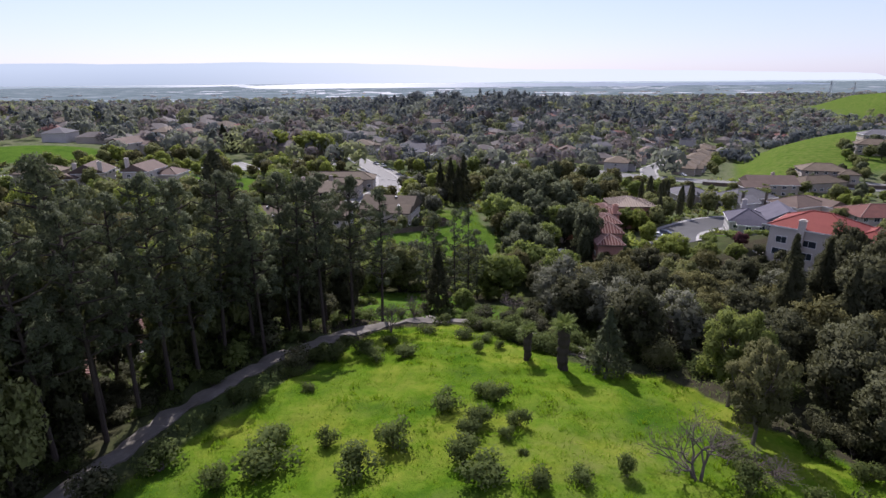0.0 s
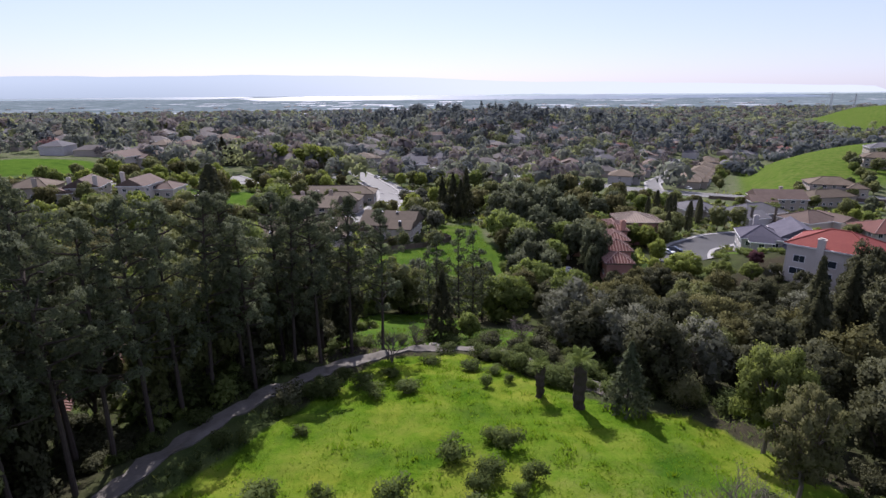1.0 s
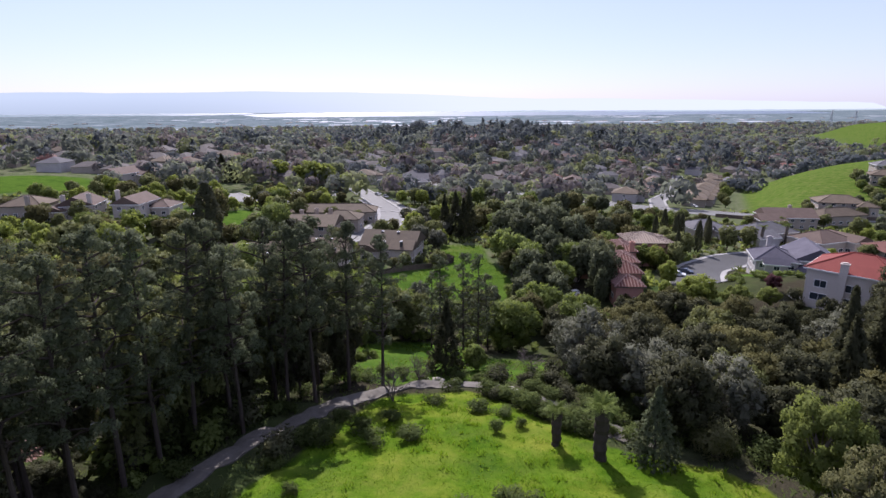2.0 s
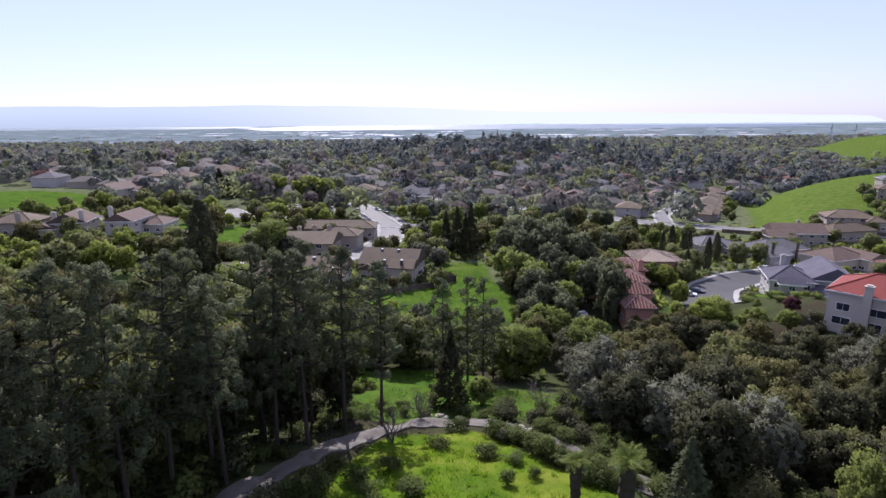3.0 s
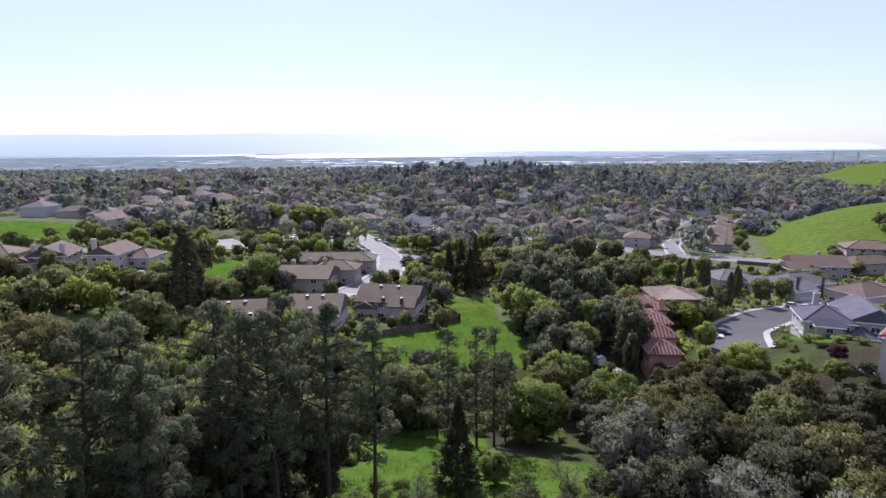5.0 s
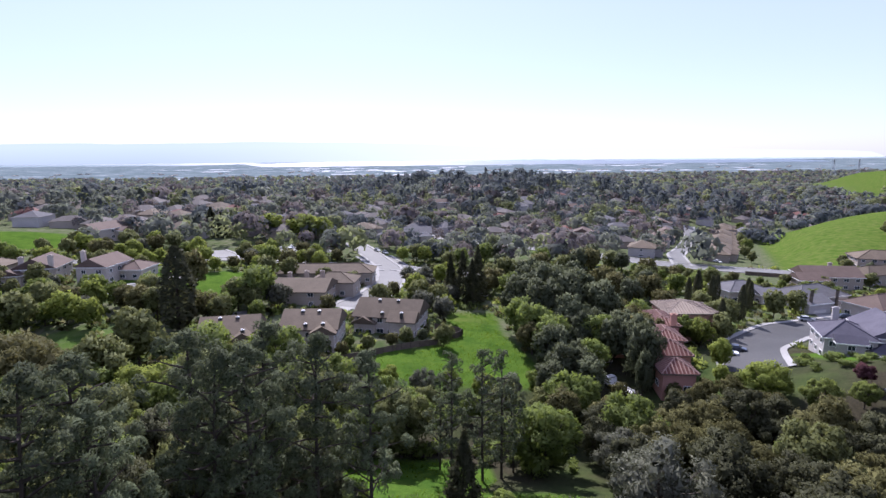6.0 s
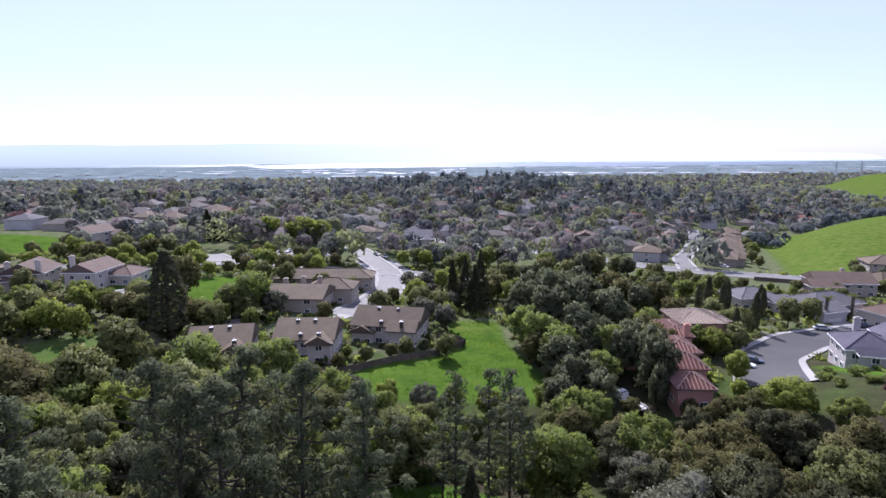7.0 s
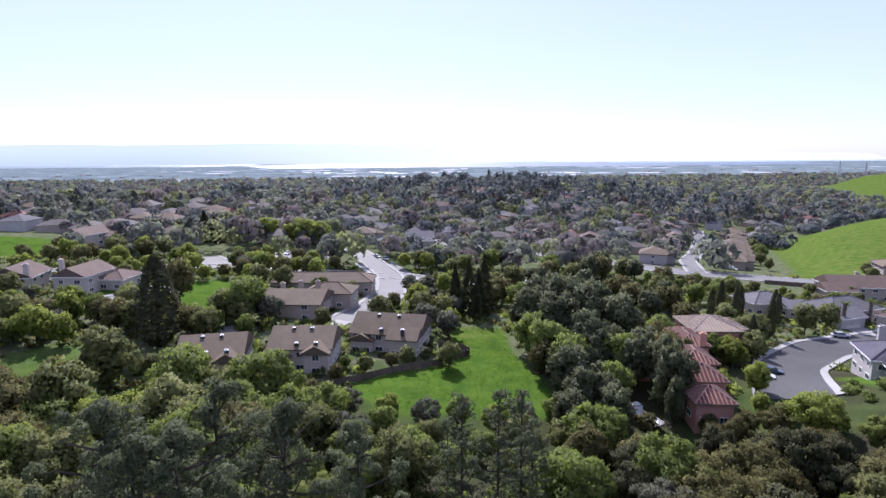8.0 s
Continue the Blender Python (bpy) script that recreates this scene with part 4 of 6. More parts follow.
def house(name, x, y, z, turn, volumes, wall, roof, label, chimneys=(), windows=True, garages=(), ribs=False, gap=3.4, group="", vents=(), opening=(1.5, 1.9, 1.25)):
    """volumes: (x, y, width, depth, eave height, pitch, gable, storeys) round the house's own middle."""
    ob = thing(name, pose(x, y, z, 0, 0, turn), label, "house", group)
    for vx, vy, w, d, h, pitch, gable, storeys in volumes:
        bm = boxes((0, 0, -2.5, w, d, h + 2.5))
        if gable:
            along = w >= d
            hh = (d if along else w) / 2 * pitch
            tri = [((s * (w / 2 if along else d / 2)), t, zz) for s in (-1, 1) for t, zz in ((-1, h), (1, h), (0, h + hh))]
            vs = [bm.verts.new((a, t * d / 2, zz) if along else (t * w / 2, a, zz)) for a, t, zz in tri]
            bm.faces.new(vs[:3]), bm.faces.new(vs[3:])
        wl = part("wall", bm_mesh("wall", bm, wall), ob)
        wl.location = (vx, vy, 0)
        rb, rh = hip_roof(w, d, h, pitch, 0.55, gable)
        rf = part("roof", bm_mesh("roof", rb, roof), ob)
        rf.location = (vx, vy, 0)
        if ribs and not gable:
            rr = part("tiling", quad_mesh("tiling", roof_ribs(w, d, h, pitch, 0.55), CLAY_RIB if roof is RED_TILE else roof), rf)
            tagged(rr, kind="stuff")
        if not gable and name != "suburban_house":
            W, D = w / 2 + 0.55, d / 2 + 0.55
            run, tall = min(W, D), h + 0.26 + min(W, D) * pitch
            ends = [(-(W - run), -(D - run)), (W - run, D - run)]
            lines = [[(*ends[0], tall), (*ends[1], tall)]] + [[(sx * W, sy * D, h + 0.26), (sx * (W - run), sy * (D - run), tall)] for sx in (-1, 1) for sy in (-1, 1)]
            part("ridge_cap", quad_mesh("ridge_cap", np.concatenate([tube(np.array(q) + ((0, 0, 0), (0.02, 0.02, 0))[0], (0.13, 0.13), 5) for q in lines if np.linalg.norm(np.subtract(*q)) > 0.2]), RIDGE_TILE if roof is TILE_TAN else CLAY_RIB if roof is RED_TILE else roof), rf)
        fascia = part("fascia", bm_mesh("fascia", boxes((0, -d / 2 - 0.57, h - 0.05, w + 1.14, 0.06, 0.26), (0, d / 2 + 0.57, h - 0.05, w + 1.14, 0.06, 0.26), (-w / 2 - 0.57, 0, h - 0.05, 0.06, d + 1.08, 0.26), (w / 2 + 0.57, 0, h - 0.05, 0.06, d + 1.08, 0.26)), TIMBER if roof in (SHINGLE_BROWN, RED_TILE, TILE_TAN) else TRIM), ob)
        fascia.location = (vx, vy, 0)
        if windows:
            for s in range(storeys):
                zz = 0.9 + s * 2.75
                if zz + 1.3 > h:
                    continue
                for face, length, ox, oy in ((0, w, 0, -d / 2), (90, d, w / 2, 0), (180, w, 0, d / 2), (270, d, -w / 2, 0)):
                    n = max(1, int(length / gap))
                    for i in range(n):
                        u = (i + 0.5) / n * length - length / 2
                        wx, wy = (vx + u * math.cos(radians(face)) + ox, vy + u * math.sin(radians(face)) + oy)
                        if any(abs(wx - a - b) < c / 2 + 0.8 and abs(wy - e) < 0.3 and s == 0 for a, b, c, e in garages):
                            continue
                        inside = any(o != (vx, vy, w, d, h, pitch, gable, storeys) and abs(wx - o[0]) < o[2] / 2 + 0.1 and abs(wy - o[1]) < o[3] / 2 + 0.1 and zz < o[4] for o in volumes)
                        if not inside:
                            window_part(ob, wx, wy, zz, opening[0] if (i + s) % 2 else opening[1], opening[2], face)
    for a, b, c, e in garages:
        door = part("garage_door", bm_mesh("garage_door", boxes(*[(0, 0, 0.05 + k * 0.55, c, 0.08, 0.52) for k in range(4)]), GARAGE), ob, "panelled pale garage door")
        door.location = (a + b, e - 0.05, 0)
    for cx, cy, top in chimneys:
        ch = part("chimney", bm_mesh("chimney", boxes((0, 0, 0, 1.3, 0.9, top), (0, 0, top, 1.55, 1.15, 0.2), (0, 0, top + 0.2, 0.9, 0.55, 0.25)), wall), ob)
        ch.location = (cx, cy, 0)
    for cx, cy, top in vents:
        vt = part("roof_vent", bm_mesh("roof_vent", boxes((0, 0, -1.2, 0.75, 0.75, 1.75), (0, 0, 0.55, 0.9, 0.9, 0.10), (0, 0, 0.75, 0.9, 0.9, 0.08)), VENT_METAL), ob, "dark metal flue box")
        part("cap", bm_mesh("cap", boxes((0, 0, 0.83, 0.7, 0.7, 0.10), (0, 0, 0.93, 0.3, 0.3, 0.18)), TRIM), vt, "pale metal cap")
        vt.location = (cx, cy, top)
    return ob


def townhouse(x, y, z, turn, w, d, e, label):
    v = [(0, 0, w * 0.92, d, e, 0.50, True, 2), (w * 0.27, -d * 0.42, w * 0.36, d * 0.5, e - 0.3, 0.55, True, 2), (-w * 0.30, -d * 0.36, w * 0.30, d * 0.45, e - 1.4, 0.5, True, 1), (-w * 0.42, d * 0.2, w * 0.32, d * 0.6, e - 0.9, 0.46, False, 2)]
    top = e + d * 0.2
    return house("townhouse", x, y, z, turn, v, STUCCO_CREAM, SHINGLE_BROWN, label, group="townhouses by the lawn",
                 vents=((-w * 0.16, -0.9, top), (w * 0.12, -0.9, top), (-w * 0.05, -d * 0.45, e + 0.5), (w * 0.27, -d * 0.6, e + 1.2)), gap=2.6)


townhouse(-40.5, 164.5, 14.6, 6, 13.8, 12, 4.9, "cream townhouse with brown shingle roofs above the woods")
townhouse(-22, 168, 14.2, -4, 14.2, 12, 5.4, "cream townhouse with brown shingles and shaded porch")
townhouse(-3.2, 179, 13.6, -16, 18, 12.5, 5.0, "cream townhouse with brown shingles next to the lawn")
house("townhouse", -31, 205, 14.6, -8, [(0, 0, 17, 14, 5.0, 0.36, True, 2), (7, 11, 14, 10, 4.8, 0.42, False, 2)], STUCCO_TAN, SHINGLE_BROWN, "large tan townhouse with a blank end wall and brown roof", group="townhouses by the lawn", gap=7, chimneys=((-6, 5, 8.2), (-1, 6.5, 8.4), (4, 7, 8.4)))
house("townhouse", -28, 236, 14.0, -4, [(0, 0, 34, 10, 4.0, 0.45, False, 1)], STUCCO_TAN, SHINGLE_BROWN, "long low row house with a brown shingle roof", group="townhouses by the lawn")
house("detached_house", -95, 215, 20.8, -6, [(0, 0, 9.5, 13, 5.6, 0.50, True, 2), (7.5, 5, 8, 10, 3.4, 0.45, False, 1)], STUCCO_CREAM, SHINGLE_ORANGE, "cream two-storey house with brown tile gable and garage", chimneys=((-5.0, -2, 9.8),), garages=((0, 0.2, 5.0, -6.5),))
house("detached_house", -115, 217, 20.8, 10, [(0, 0, 12, 13, 5.0, 0.48, True, 2), (-6, -5, 7, 8, 3.6, 0.45, True, 1)], STUCCO_CREAM, SHINGLE_ORANGE, "cream gabled house with tall white chimneys", chimneys=((5.0, -6.4, 9.0), (-4, -4, 8.4)))
house("detached_house", -136, 222, 20.6, 4, [(0, 0, 14, 12, 4.6, 0.45, False, 2)], STUCCO_TAN, SHINGLE_BROWN, "tan house with a brown hipped roof", chimneys=((3, -6.1, 8.0),))

# the rose-coloured house with stepped clay-tile roofs
house("rose_house", 73, 172, 12.4, -6, [(0, 0, 11, 11, 6.8, 0.36, False, 2), (5.5, 2.5, 6, 8, 6.0, 0.36, False, 2)], STUCCO_ROSE, TILE_TAN, "rose stucco house with a tan tile hip roof", ribs=True, gap=4)
house("rose_house", 53.6, 149, 12.0, -8, [(6.5, 14, 6.2, 11, 7.6, 0.42, False, 2), (4.6, 4.5, 6.4, 9, 7.0, 0.44, False, 2), (3.6, -3.0, 6.8, 6.6, 6.0, 0.60, False, 2), (2.6, -9.5, 6.4, 6.2, 4.6, 0.55, False, 1), (-4.5, 11, 7.0, 7.0, 5.6, 0.45, False, 1)], STUCCO_ROSE, RED_TILE, "rose stucco house wing with stepped red clay-tile roofs", chimneys=((8.2, 8.5, 10.4),), ribs=True, gap=3.2)
shed = thing("garden_shed", pose(46, 156, gz(46, 156), 0, 0, 12), "small white garden shed beside the rose house", "shed")
part("wall", bm_mesh("wall", boxes((0, 0, -0.5, 4, 3, 3.0)), STUCCO_WHITE), shed)
shed_roof, _ = hip_roof(4, 3, 2.5, 0.4, 0.3, True, 0.12)
part("roof", bm_mesh("roof", shed_roof, TRIM), shed)

# the big white house with the red roof
house("white_house", 90.8, 112.2, 20.1, -52, [(0, 0, 15.5, 12, 7.2, 0.46, False, 2), (9.5, 2.5, 6, 10, 6.2, 0.46, False, 2)], STUCCO_WHITE, BRIGHT_TILE, "large white two-storey house with bright red tile roof", chimneys=((-1.6, -6.4, 9.2),), gap=4.4, opening=(2.2, 3.0, 1.55))
house("grey_house", 104.2, 148.4, 13.9, -24, [(4.4, 2, 10.2, 14, 5.8, 0.56, True, 2), (-5.0, -1.5, 9.8, 10.5, 5.5, 0.5, False, 2), (-5.4, -7.2, 5.0, 3.2, 5.1, 0.6, True, 2), (1.2, -6.2, 6.0, 5.6, 3.1, 0.5, False, 1)], STUCCO_GREY, SHINGLE_SLATE, "grey two-storey house with steep slate-grey gables", chimneys=((-5.2, 4.0, 9.6),), gap=3.0)
house("detached_house", 134, 204, 8.6, 12, [(0, 0, 19, 12, 4.6, 0.45, False, 1), (-7, -6, 9, 8, 4.2, 0.45, True, 1)], STUCCO_GREY, SHINGLE_GREY, "pale house with grey shingle roof and white garage", garages=((-7, 0, 5, -10),))
house("detached_house", 116, 214, 9.2, 4, [(0, 0, 14, 11, 4.0, 0.40, False, 1), (5, -6, 7, 7, 3.4, 0.4, True, 1)], STUCCO_CREAM, SHINGLE_GREY, "low cream house with light grey roofs")
house("detached_house", 166, 236, 6.6, -12, [(0, 0, 20, 13, 5.2, 0.46, True, 2), (-9, -6, 10, 9, 4.6, 0.46, True, 1)], STUCCO_TAN, SHINGLE_ORANGE, "tan house with orange-brown gabled roofs below the hill", chimneys=((2, 2, 9.2),))
house("detached_house", 192, 240, 6.8, 6, [(0, 0, 22, 11, 4.4, 0.42, False, 1)], STUCCO_TAN, SHINGLE_BROWN, "long tan house with a brown hipped roof")
house("detached_house", 146, 190, 8.8, 14, [(0, 0, 15, 12, 4.4, 0.45, False, 1), (8, -3, 8, 12, 4.4, 0.4, True, 1)], STUCCO_CREAM, SHINGLE_ORANGE, "cream house with reddish-brown roof on the cul-de-sac", garages=((8, 0, 5, -9),))
house("detached_house", 160, 168, 9.6, -8, [(0, 0, 24, 13, 5.0, 0.42, False, 2)], STUCCO_CREAM, RED_TILE, "cream house with weathered red tile roof")
house("detached_house", 188, 176, 9.0, -4, [(0, 0, 18, 12, 5.0, 0.42, False, 2)], STUCCO_CREAM, RED_TILE, "cream house with weathered red tile roof")
house("detached_house", 209, 259, 8.2, -22, [(0, 0, 20, 13, 5.0, 0.42, False, 2), (9, -6, 8, 8, 4.2, 0.45, False, 1)], STUCCO_TAN, SHINGLE_BROWN, "tan house on the hill's foot with a shingle roof")
house("detached_house", 282, 312, gz(282, 312), -30, [(0, 0, 18, 12, 5.6, 0.42, False, 2)], STUCCO_TAN, SHINGLE_BROWN, "pale hillside house with a brown roof")
house("detached_house", 308, 338, gz(308, 338), -24, [(0, 0, 20, 13, 5.6, 0.42, False, 2)], STUCCO_TAN, SHINGLE_GREY, "pale hillside house with a grey roof")
house("detached_house", -47, 84, 17.5, 24, [(0, 0, 17, 12, 4.0, 0.42, False, 1), (-6, -10, 12, 10, 3.8, 0.42, False, 1)], STUCCO_CREAM, RED_TILE, "house with red clay-tile roof hidden under the pines", ribs=True)

# streets of repeated houses farther off
rng_town = random.Random(5)
TOWN = []


def town_house(x, y, turn, variant):
    while len(TOWN) <= variant:
        TOWN.append(None)
    z = gz(x, y)
    if TOWN[variant] is None:
        wall, roof = ((STUCCO_TAN, SHINGLE_BROWN), (STUCCO_CREAM, SHINGLE_GREY), (STUCCO_TAN, SHINGLE_DUSK), (STUCCO_CREAM, SHINGLE_ORANGE), (STUCCO_GREY, SHINGLE_BROWN), (STUCCO_CREAM, SHINGLE_DUSK))[variant % 6]
        w, d, h = ((17, 12, 4.6), (15, 12, 5.0), (18, 13, 4.4), (16, 12, 5.2), (14, 13, 5.4), (17, 13, 5.0))[variant % 6]
        words = ("tan house with a brown shingle roof", "cream house with a grey shingle roof", "tan house with a dull grey-brown roof", "cream house with an orange-brown gable roof", "grey house with a brown roof", "cream house with a dull grey-brown hipped roof")[variant % 6]
        TOWN[variant] = house("suburban_house", x, y, z, turn, [(0, 0, w, d, h, 0.42, variant % 2 == 1, 2), (w * 0.3, -d * 0.5, w * 0.4, d * 0.6, h - 1.2, 0.42, variant % 3 == 0, 1)], wall, roof, words + " in the suburb", group="houses of the suburb", gap=9)
        return TOWN[variant]
    return copy_thing(TOWN[variant], pose(x, y, z, 0, 0, turn))


HOUSES = []
for i in range(13):
    HOUSES.append((166 + i * 10.1, 311 + i * 16.1, 58, (0, 4)[i % 2]))
HOUSES.append((192, 300, 58, 4))
for i in range(6):
    HOUSES.append((128 + i * 16, 318 + i * 27, 62, (4, 0, 3)[i % 3]))
for i in range(90):
    x, y = rng_town.uniform(-330, 430), rng_town.uniform(290, 720)
    HOUSES.append((x, y, rng_town.choice((0, 20, 70, 90, -30)), rng_town.randrange(6)))
for i in range(13):
    x, y = rng_town.uniform(-230, -60), rng_town.uniform(245, 420)
    HOUSES.append((x, y, rng_town.choice((10, 80, -20)), rng_town.choice((0, 2, 4))))


# ---- vehicles ----
def car(m, mat, label):
    ob = thing("car", m, label, "car", "parked cars")
    bm = bmesh.new()
    prof = ((-2.2, 0.35), (-2.25, 0.75), (-1.3, 0.92), (2.0, 0.95), (2.2, 0.7), (2.2, 0.35))
    rings = [[bm.verts.new((s * 0.88, a, b)) for a, b in prof] for s in (-1, 1)]
    bm.faces.new(rings[0]), bm.faces.new(list(reversed(rings[1])))
    for i in range(6):
        bm.faces.new((rings[0][i], rings[0][(i + 1) % 6], rings[1][(i + 1) % 6], rings[1][i]))
    bmesh.ops.recalc_face_normals(bm, faces=bm.faces)
    bmesh.ops.bevel(bm, geom=bm.edges[:], offset=0.07, segments=2, affect="EDGES")
    part("body", bm_mesh("body", bm, mat), ob)
    bm = bmesh.new()
    lo = [bm.verts.new(p) for p in ((-0.8, -1.25, 0.92), (0.8, -1.25, 0.92), (0.8, 1.75, 0.94), (-0.8, 1.75, 0.94))]
    hi = [bm.verts.new(p) for p in ((-0.62, -0.5, 1.40), (0.62, -0.5, 1.40), (0.62, 1.15, 1.42), (-0.62, 1.15, 1.42))]
    for i in range(4):
        bm.faces.new((lo[i], lo[(i + 1) % 4], hi[(i + 1) % 4], hi[i]))
    part("glazing", bm_mesh("glazing", bm, PANE), ob, "dark car glass")
    part("roof_panel", bm_mesh("roof_panel", boxes((0, 0.33, 1.40, 1.26, 1.7, 0.05)), mat), ob)
    for sx in (-0.8, 0.8):
        for sy in (-1.4, 1.35):
            wh = part("wheel", quad_mesh("wheel", np.concatenate([tube([(-0.1, 0, 0), (0.1, 0, 0)], (0.33, 0.33), 14), tube([(-0.1, 0, 0), (-0.09, 0, 0)], (0.33, 0.02), 14), tube([(0.1, 0, 0), (0.09, 0, 0)], (0.33, 0.02), 14)]), TYRE), ob)
            wh.location = (sx, sy, 0.33)
    return ob


CARS = ((79, 156.5, 60, CAR_DARK, "dark blue car parked at the kerb"), (75.5, 154, 58, CAR_WHITE, "white car parked at the kerb"), (2, 264, 86, CAR_DARK, "dark car crossing the junction"), (-9, 297, 25, CAR_WHITE, "white car parked on the street"),
        (-13, 302, 30, CAR_SILVER, "silver car parked on the street"), (-17, 226, 30, CAR_SILVER, "silver car in a drive"), (-34, 309, 80, CAR_WHITE, "white car parked on the street"), (-41, 306, 70, CAR_SILVER, "silver car parked on the street"),
        (26, 214, 80, CAR_WHITE, "white car parked under the trees"), (133, 187, 75, CAR_DARK, "dark car in front of a garage"), (118, 184, 70, CAR_SILVER, "silver car parked at the kerb"), (160, 300, 15, CAR_WHITE, "white car on the side street"), (168, 322, 15, CAR_SILVER, "silver car on the side street"), (177, 344, 15, CAR_DARK, "dark car on the side street"))
tagged(new("parking_court", ribbon([(-64, 294), (-50, 298), (-34, 301)], 0, 13.0, 0.15, GLARE_ROAD, "parking_court", 3)), "pale parking court behind the row houses", "parking court", kind="structure")
CARS += tuple((-61 + i * 3.6, 298.5 + i * 0.75, -12, (CAR_SILVER, CAR_WHITE, CAR_DARK)[i * 5 % 3], ("silver", "white", "dark blue")[i * 5 % 3] + " car in the parking court") for i in range(8))
for x, y, turn, mat, words in CARS:
    car(pose(x, y, gz(x, y) + 0.16, 0, 0, turn), mat, words)


def flatbed(m):
    """A white lorry with a cab, a flat bed and stake sides."""
    ob = thing("flatbed_truck", m, "white flatbed truck parked in a wooded yard", "truck")
    cab = boxes((0, 3.0, 0.6, 2.1, 1.7, 1.1), (0, 2.75, 1.7, 1.95, 1.25, 0.75))
    bmesh.ops.bevel(cab, geom=cab.edges[:], offset=0.09, segments=2, affect="EDGES")
    c = part("cab", bm_mesh("cab", cab, CAR_WHITE), ob)
    part("windscreen", bm_mesh("windscreen", boxes((0, 3.40, 1.72, 1.6, 0.05, 0.55), (0, 2.10, 1.80, 1.5, 0.05, 0.5)), PANE), c, "dark cab glass")
    part("bed", bm_mesh("bed", boxes((0, -0.7, 0.85, 2.3, 5.4, 0.14)), CAR_WHITE), ob, "long white flat bed")
    part("chassis", bm_mesh("chassis", boxes((-0.45, 0, 0.55, 0.15, 6.6, 0.25), (0.45, 0, 0.55, 0.15, 6.6, 0.25)), TYRE), ob)
    for s in (-1.12, 1.12):
        part("side_rail", bm_mesh("side_rail", boxes((s, -0.7, 1.0, 0.06, 5.4, 0.35)), CAR_WHITE), ob)
    part("headboard", bm_mesh("headboard", boxes((0, 1.95, 1.0, 2.2, 0.08, 1.2)), CAR_WHITE), ob)
    for sx in (-0.95, 0.95):
        for sy in (2.6, -1.9):
            wh = part("wheel", quad_mesh("wheel", np.concatenate([tube([(-0.14, 0, 0), (0.14, 0, 0)], (0.45, 0.45), 14), tube([(-0.14, 0, 0), (-0.13, 0, 0)], (0.45, 0.02), 14), tube([(0.14, 0, 0), (0.13, 0, 0)], (0.45, 0.02), 14)]), TYRE), ob)
            wh.location = (sx, sy, 0.45)
    return ob


flatbed(pose(44.4, 141.5, gz(44.4, 141.5) + 0.05, 0, 0, 20))


# ---- where things stand ----
ROAD_POINTS = [(p, w / 2 + 1.2) for _, line, w in ROADS for p in smooth_line(line, 3.0)] + [(p, 2.6) for p in smooth_line(TRACK, 2.0)]
OPEN_VERGE = [((x, y - s), 9.0) for x in range(96, 180, 8) for s in (12, 22, 31) for y in (float(np.interp(x, (96, 110, 130, 152, 178), (319, 306, 287, 278, 269))),)]
ROAD_POINTS += OPEN_VERGE + [((-60, 295), 9.0), ((-48, 298), 9.0), ((-37, 300), 9.0), ((-77, 164), 10.0), ((-72, 149), 10.0), ((-84, 156), 8.0), ((60, 136), 7.0), ((52, 133), 7.0), ((49, 126.5), 6.0), ((56, 128), 5.0), ((43.5, 137.5), 5.5), ((44, 143.5), 5.5), ((41, 132), 4.5), ((38.5, 127), 3.5), ((21, 103), 6.0), ((14, 99), 4.0), ((103, 145), 6.0), ((110, 142), 5.0), ((64, 130), 5.0), ((-61, 169), 8.0), ((-86, 207), 7.0), ((-58, 203), 7.0)]
TRACK_XY = smooth_line(TRACK, 2.0)
RXY = np.array([p for p, _ in ROAD_POINTS])
RW = np.array([w for _, w in ROAD_POINTS])
NEAR_HOUSES = [(o.location.x, o.location.y) for o in scene.objects if o.get("category") == "house"]


def on_road(x, y, extra=0.0):
    return bool((np.hypot(RXY[:, 0] - x, RXY[:, 1] - y) < RW + extra).any())


kept = []
for x, y, turn, variant in HOUSES:
    if hill_mask(x, y) > 0.3 or (on_road(x, y, 7) and not 160 < x < 310) or any(math.hypot(x - a, y - b) < (17 if len(kept) > 13 else 12) for a, b in NEAR_HOUSES + kept):
        continue
    kept.append((x, y))
    town_house(x, y, turn, variant)
HOUSE_XY = np.array(NEAR_HOUSES + kept)


def free(x, y, clear):
    """Nothing built or mown here."""
    if on_road(x, y, 0.8) or knoll_mask(x, y) > 0.2 or lawn_mask(x, y) > 0.2 or hill_mask(x, y) > 0.3:
        return False
    return not bool((np.hypot(HOUSE_XY[:, 0] - x, HOUSE_XY[:, 1] - y) < clear).any())


TREES = []


def put(kind, x, y, height, wide=1.0, label=""):
    TREES.append((x, y))
    if kind in ("oak", "bright", "bronze", "dark", "spring") and y < 128:
        kind = "near_" + kind
    return plant(kind, x, y, height, None, wide, label)


def glade(x, y):
    """Open lanes under the pines, from the track down to the house with the clay-tile roof."""
    lanes = ((-22.6, 50, -39, 79, 2.4), (-26, 48, -53, 88, 3.0))
    for ax, ay, bx, by, half in lanes:
        k = min(1.0, max(0.0, ((x - ax) * (bx - ax) + (y - ay) * (by - ay)) / ((bx - ax) ** 2 + (by - ay) ** 2)))
        if math.hypot(x - ax - (bx - ax) * k, y - ay - (by - ay) * k) < half:
            return True
    return False


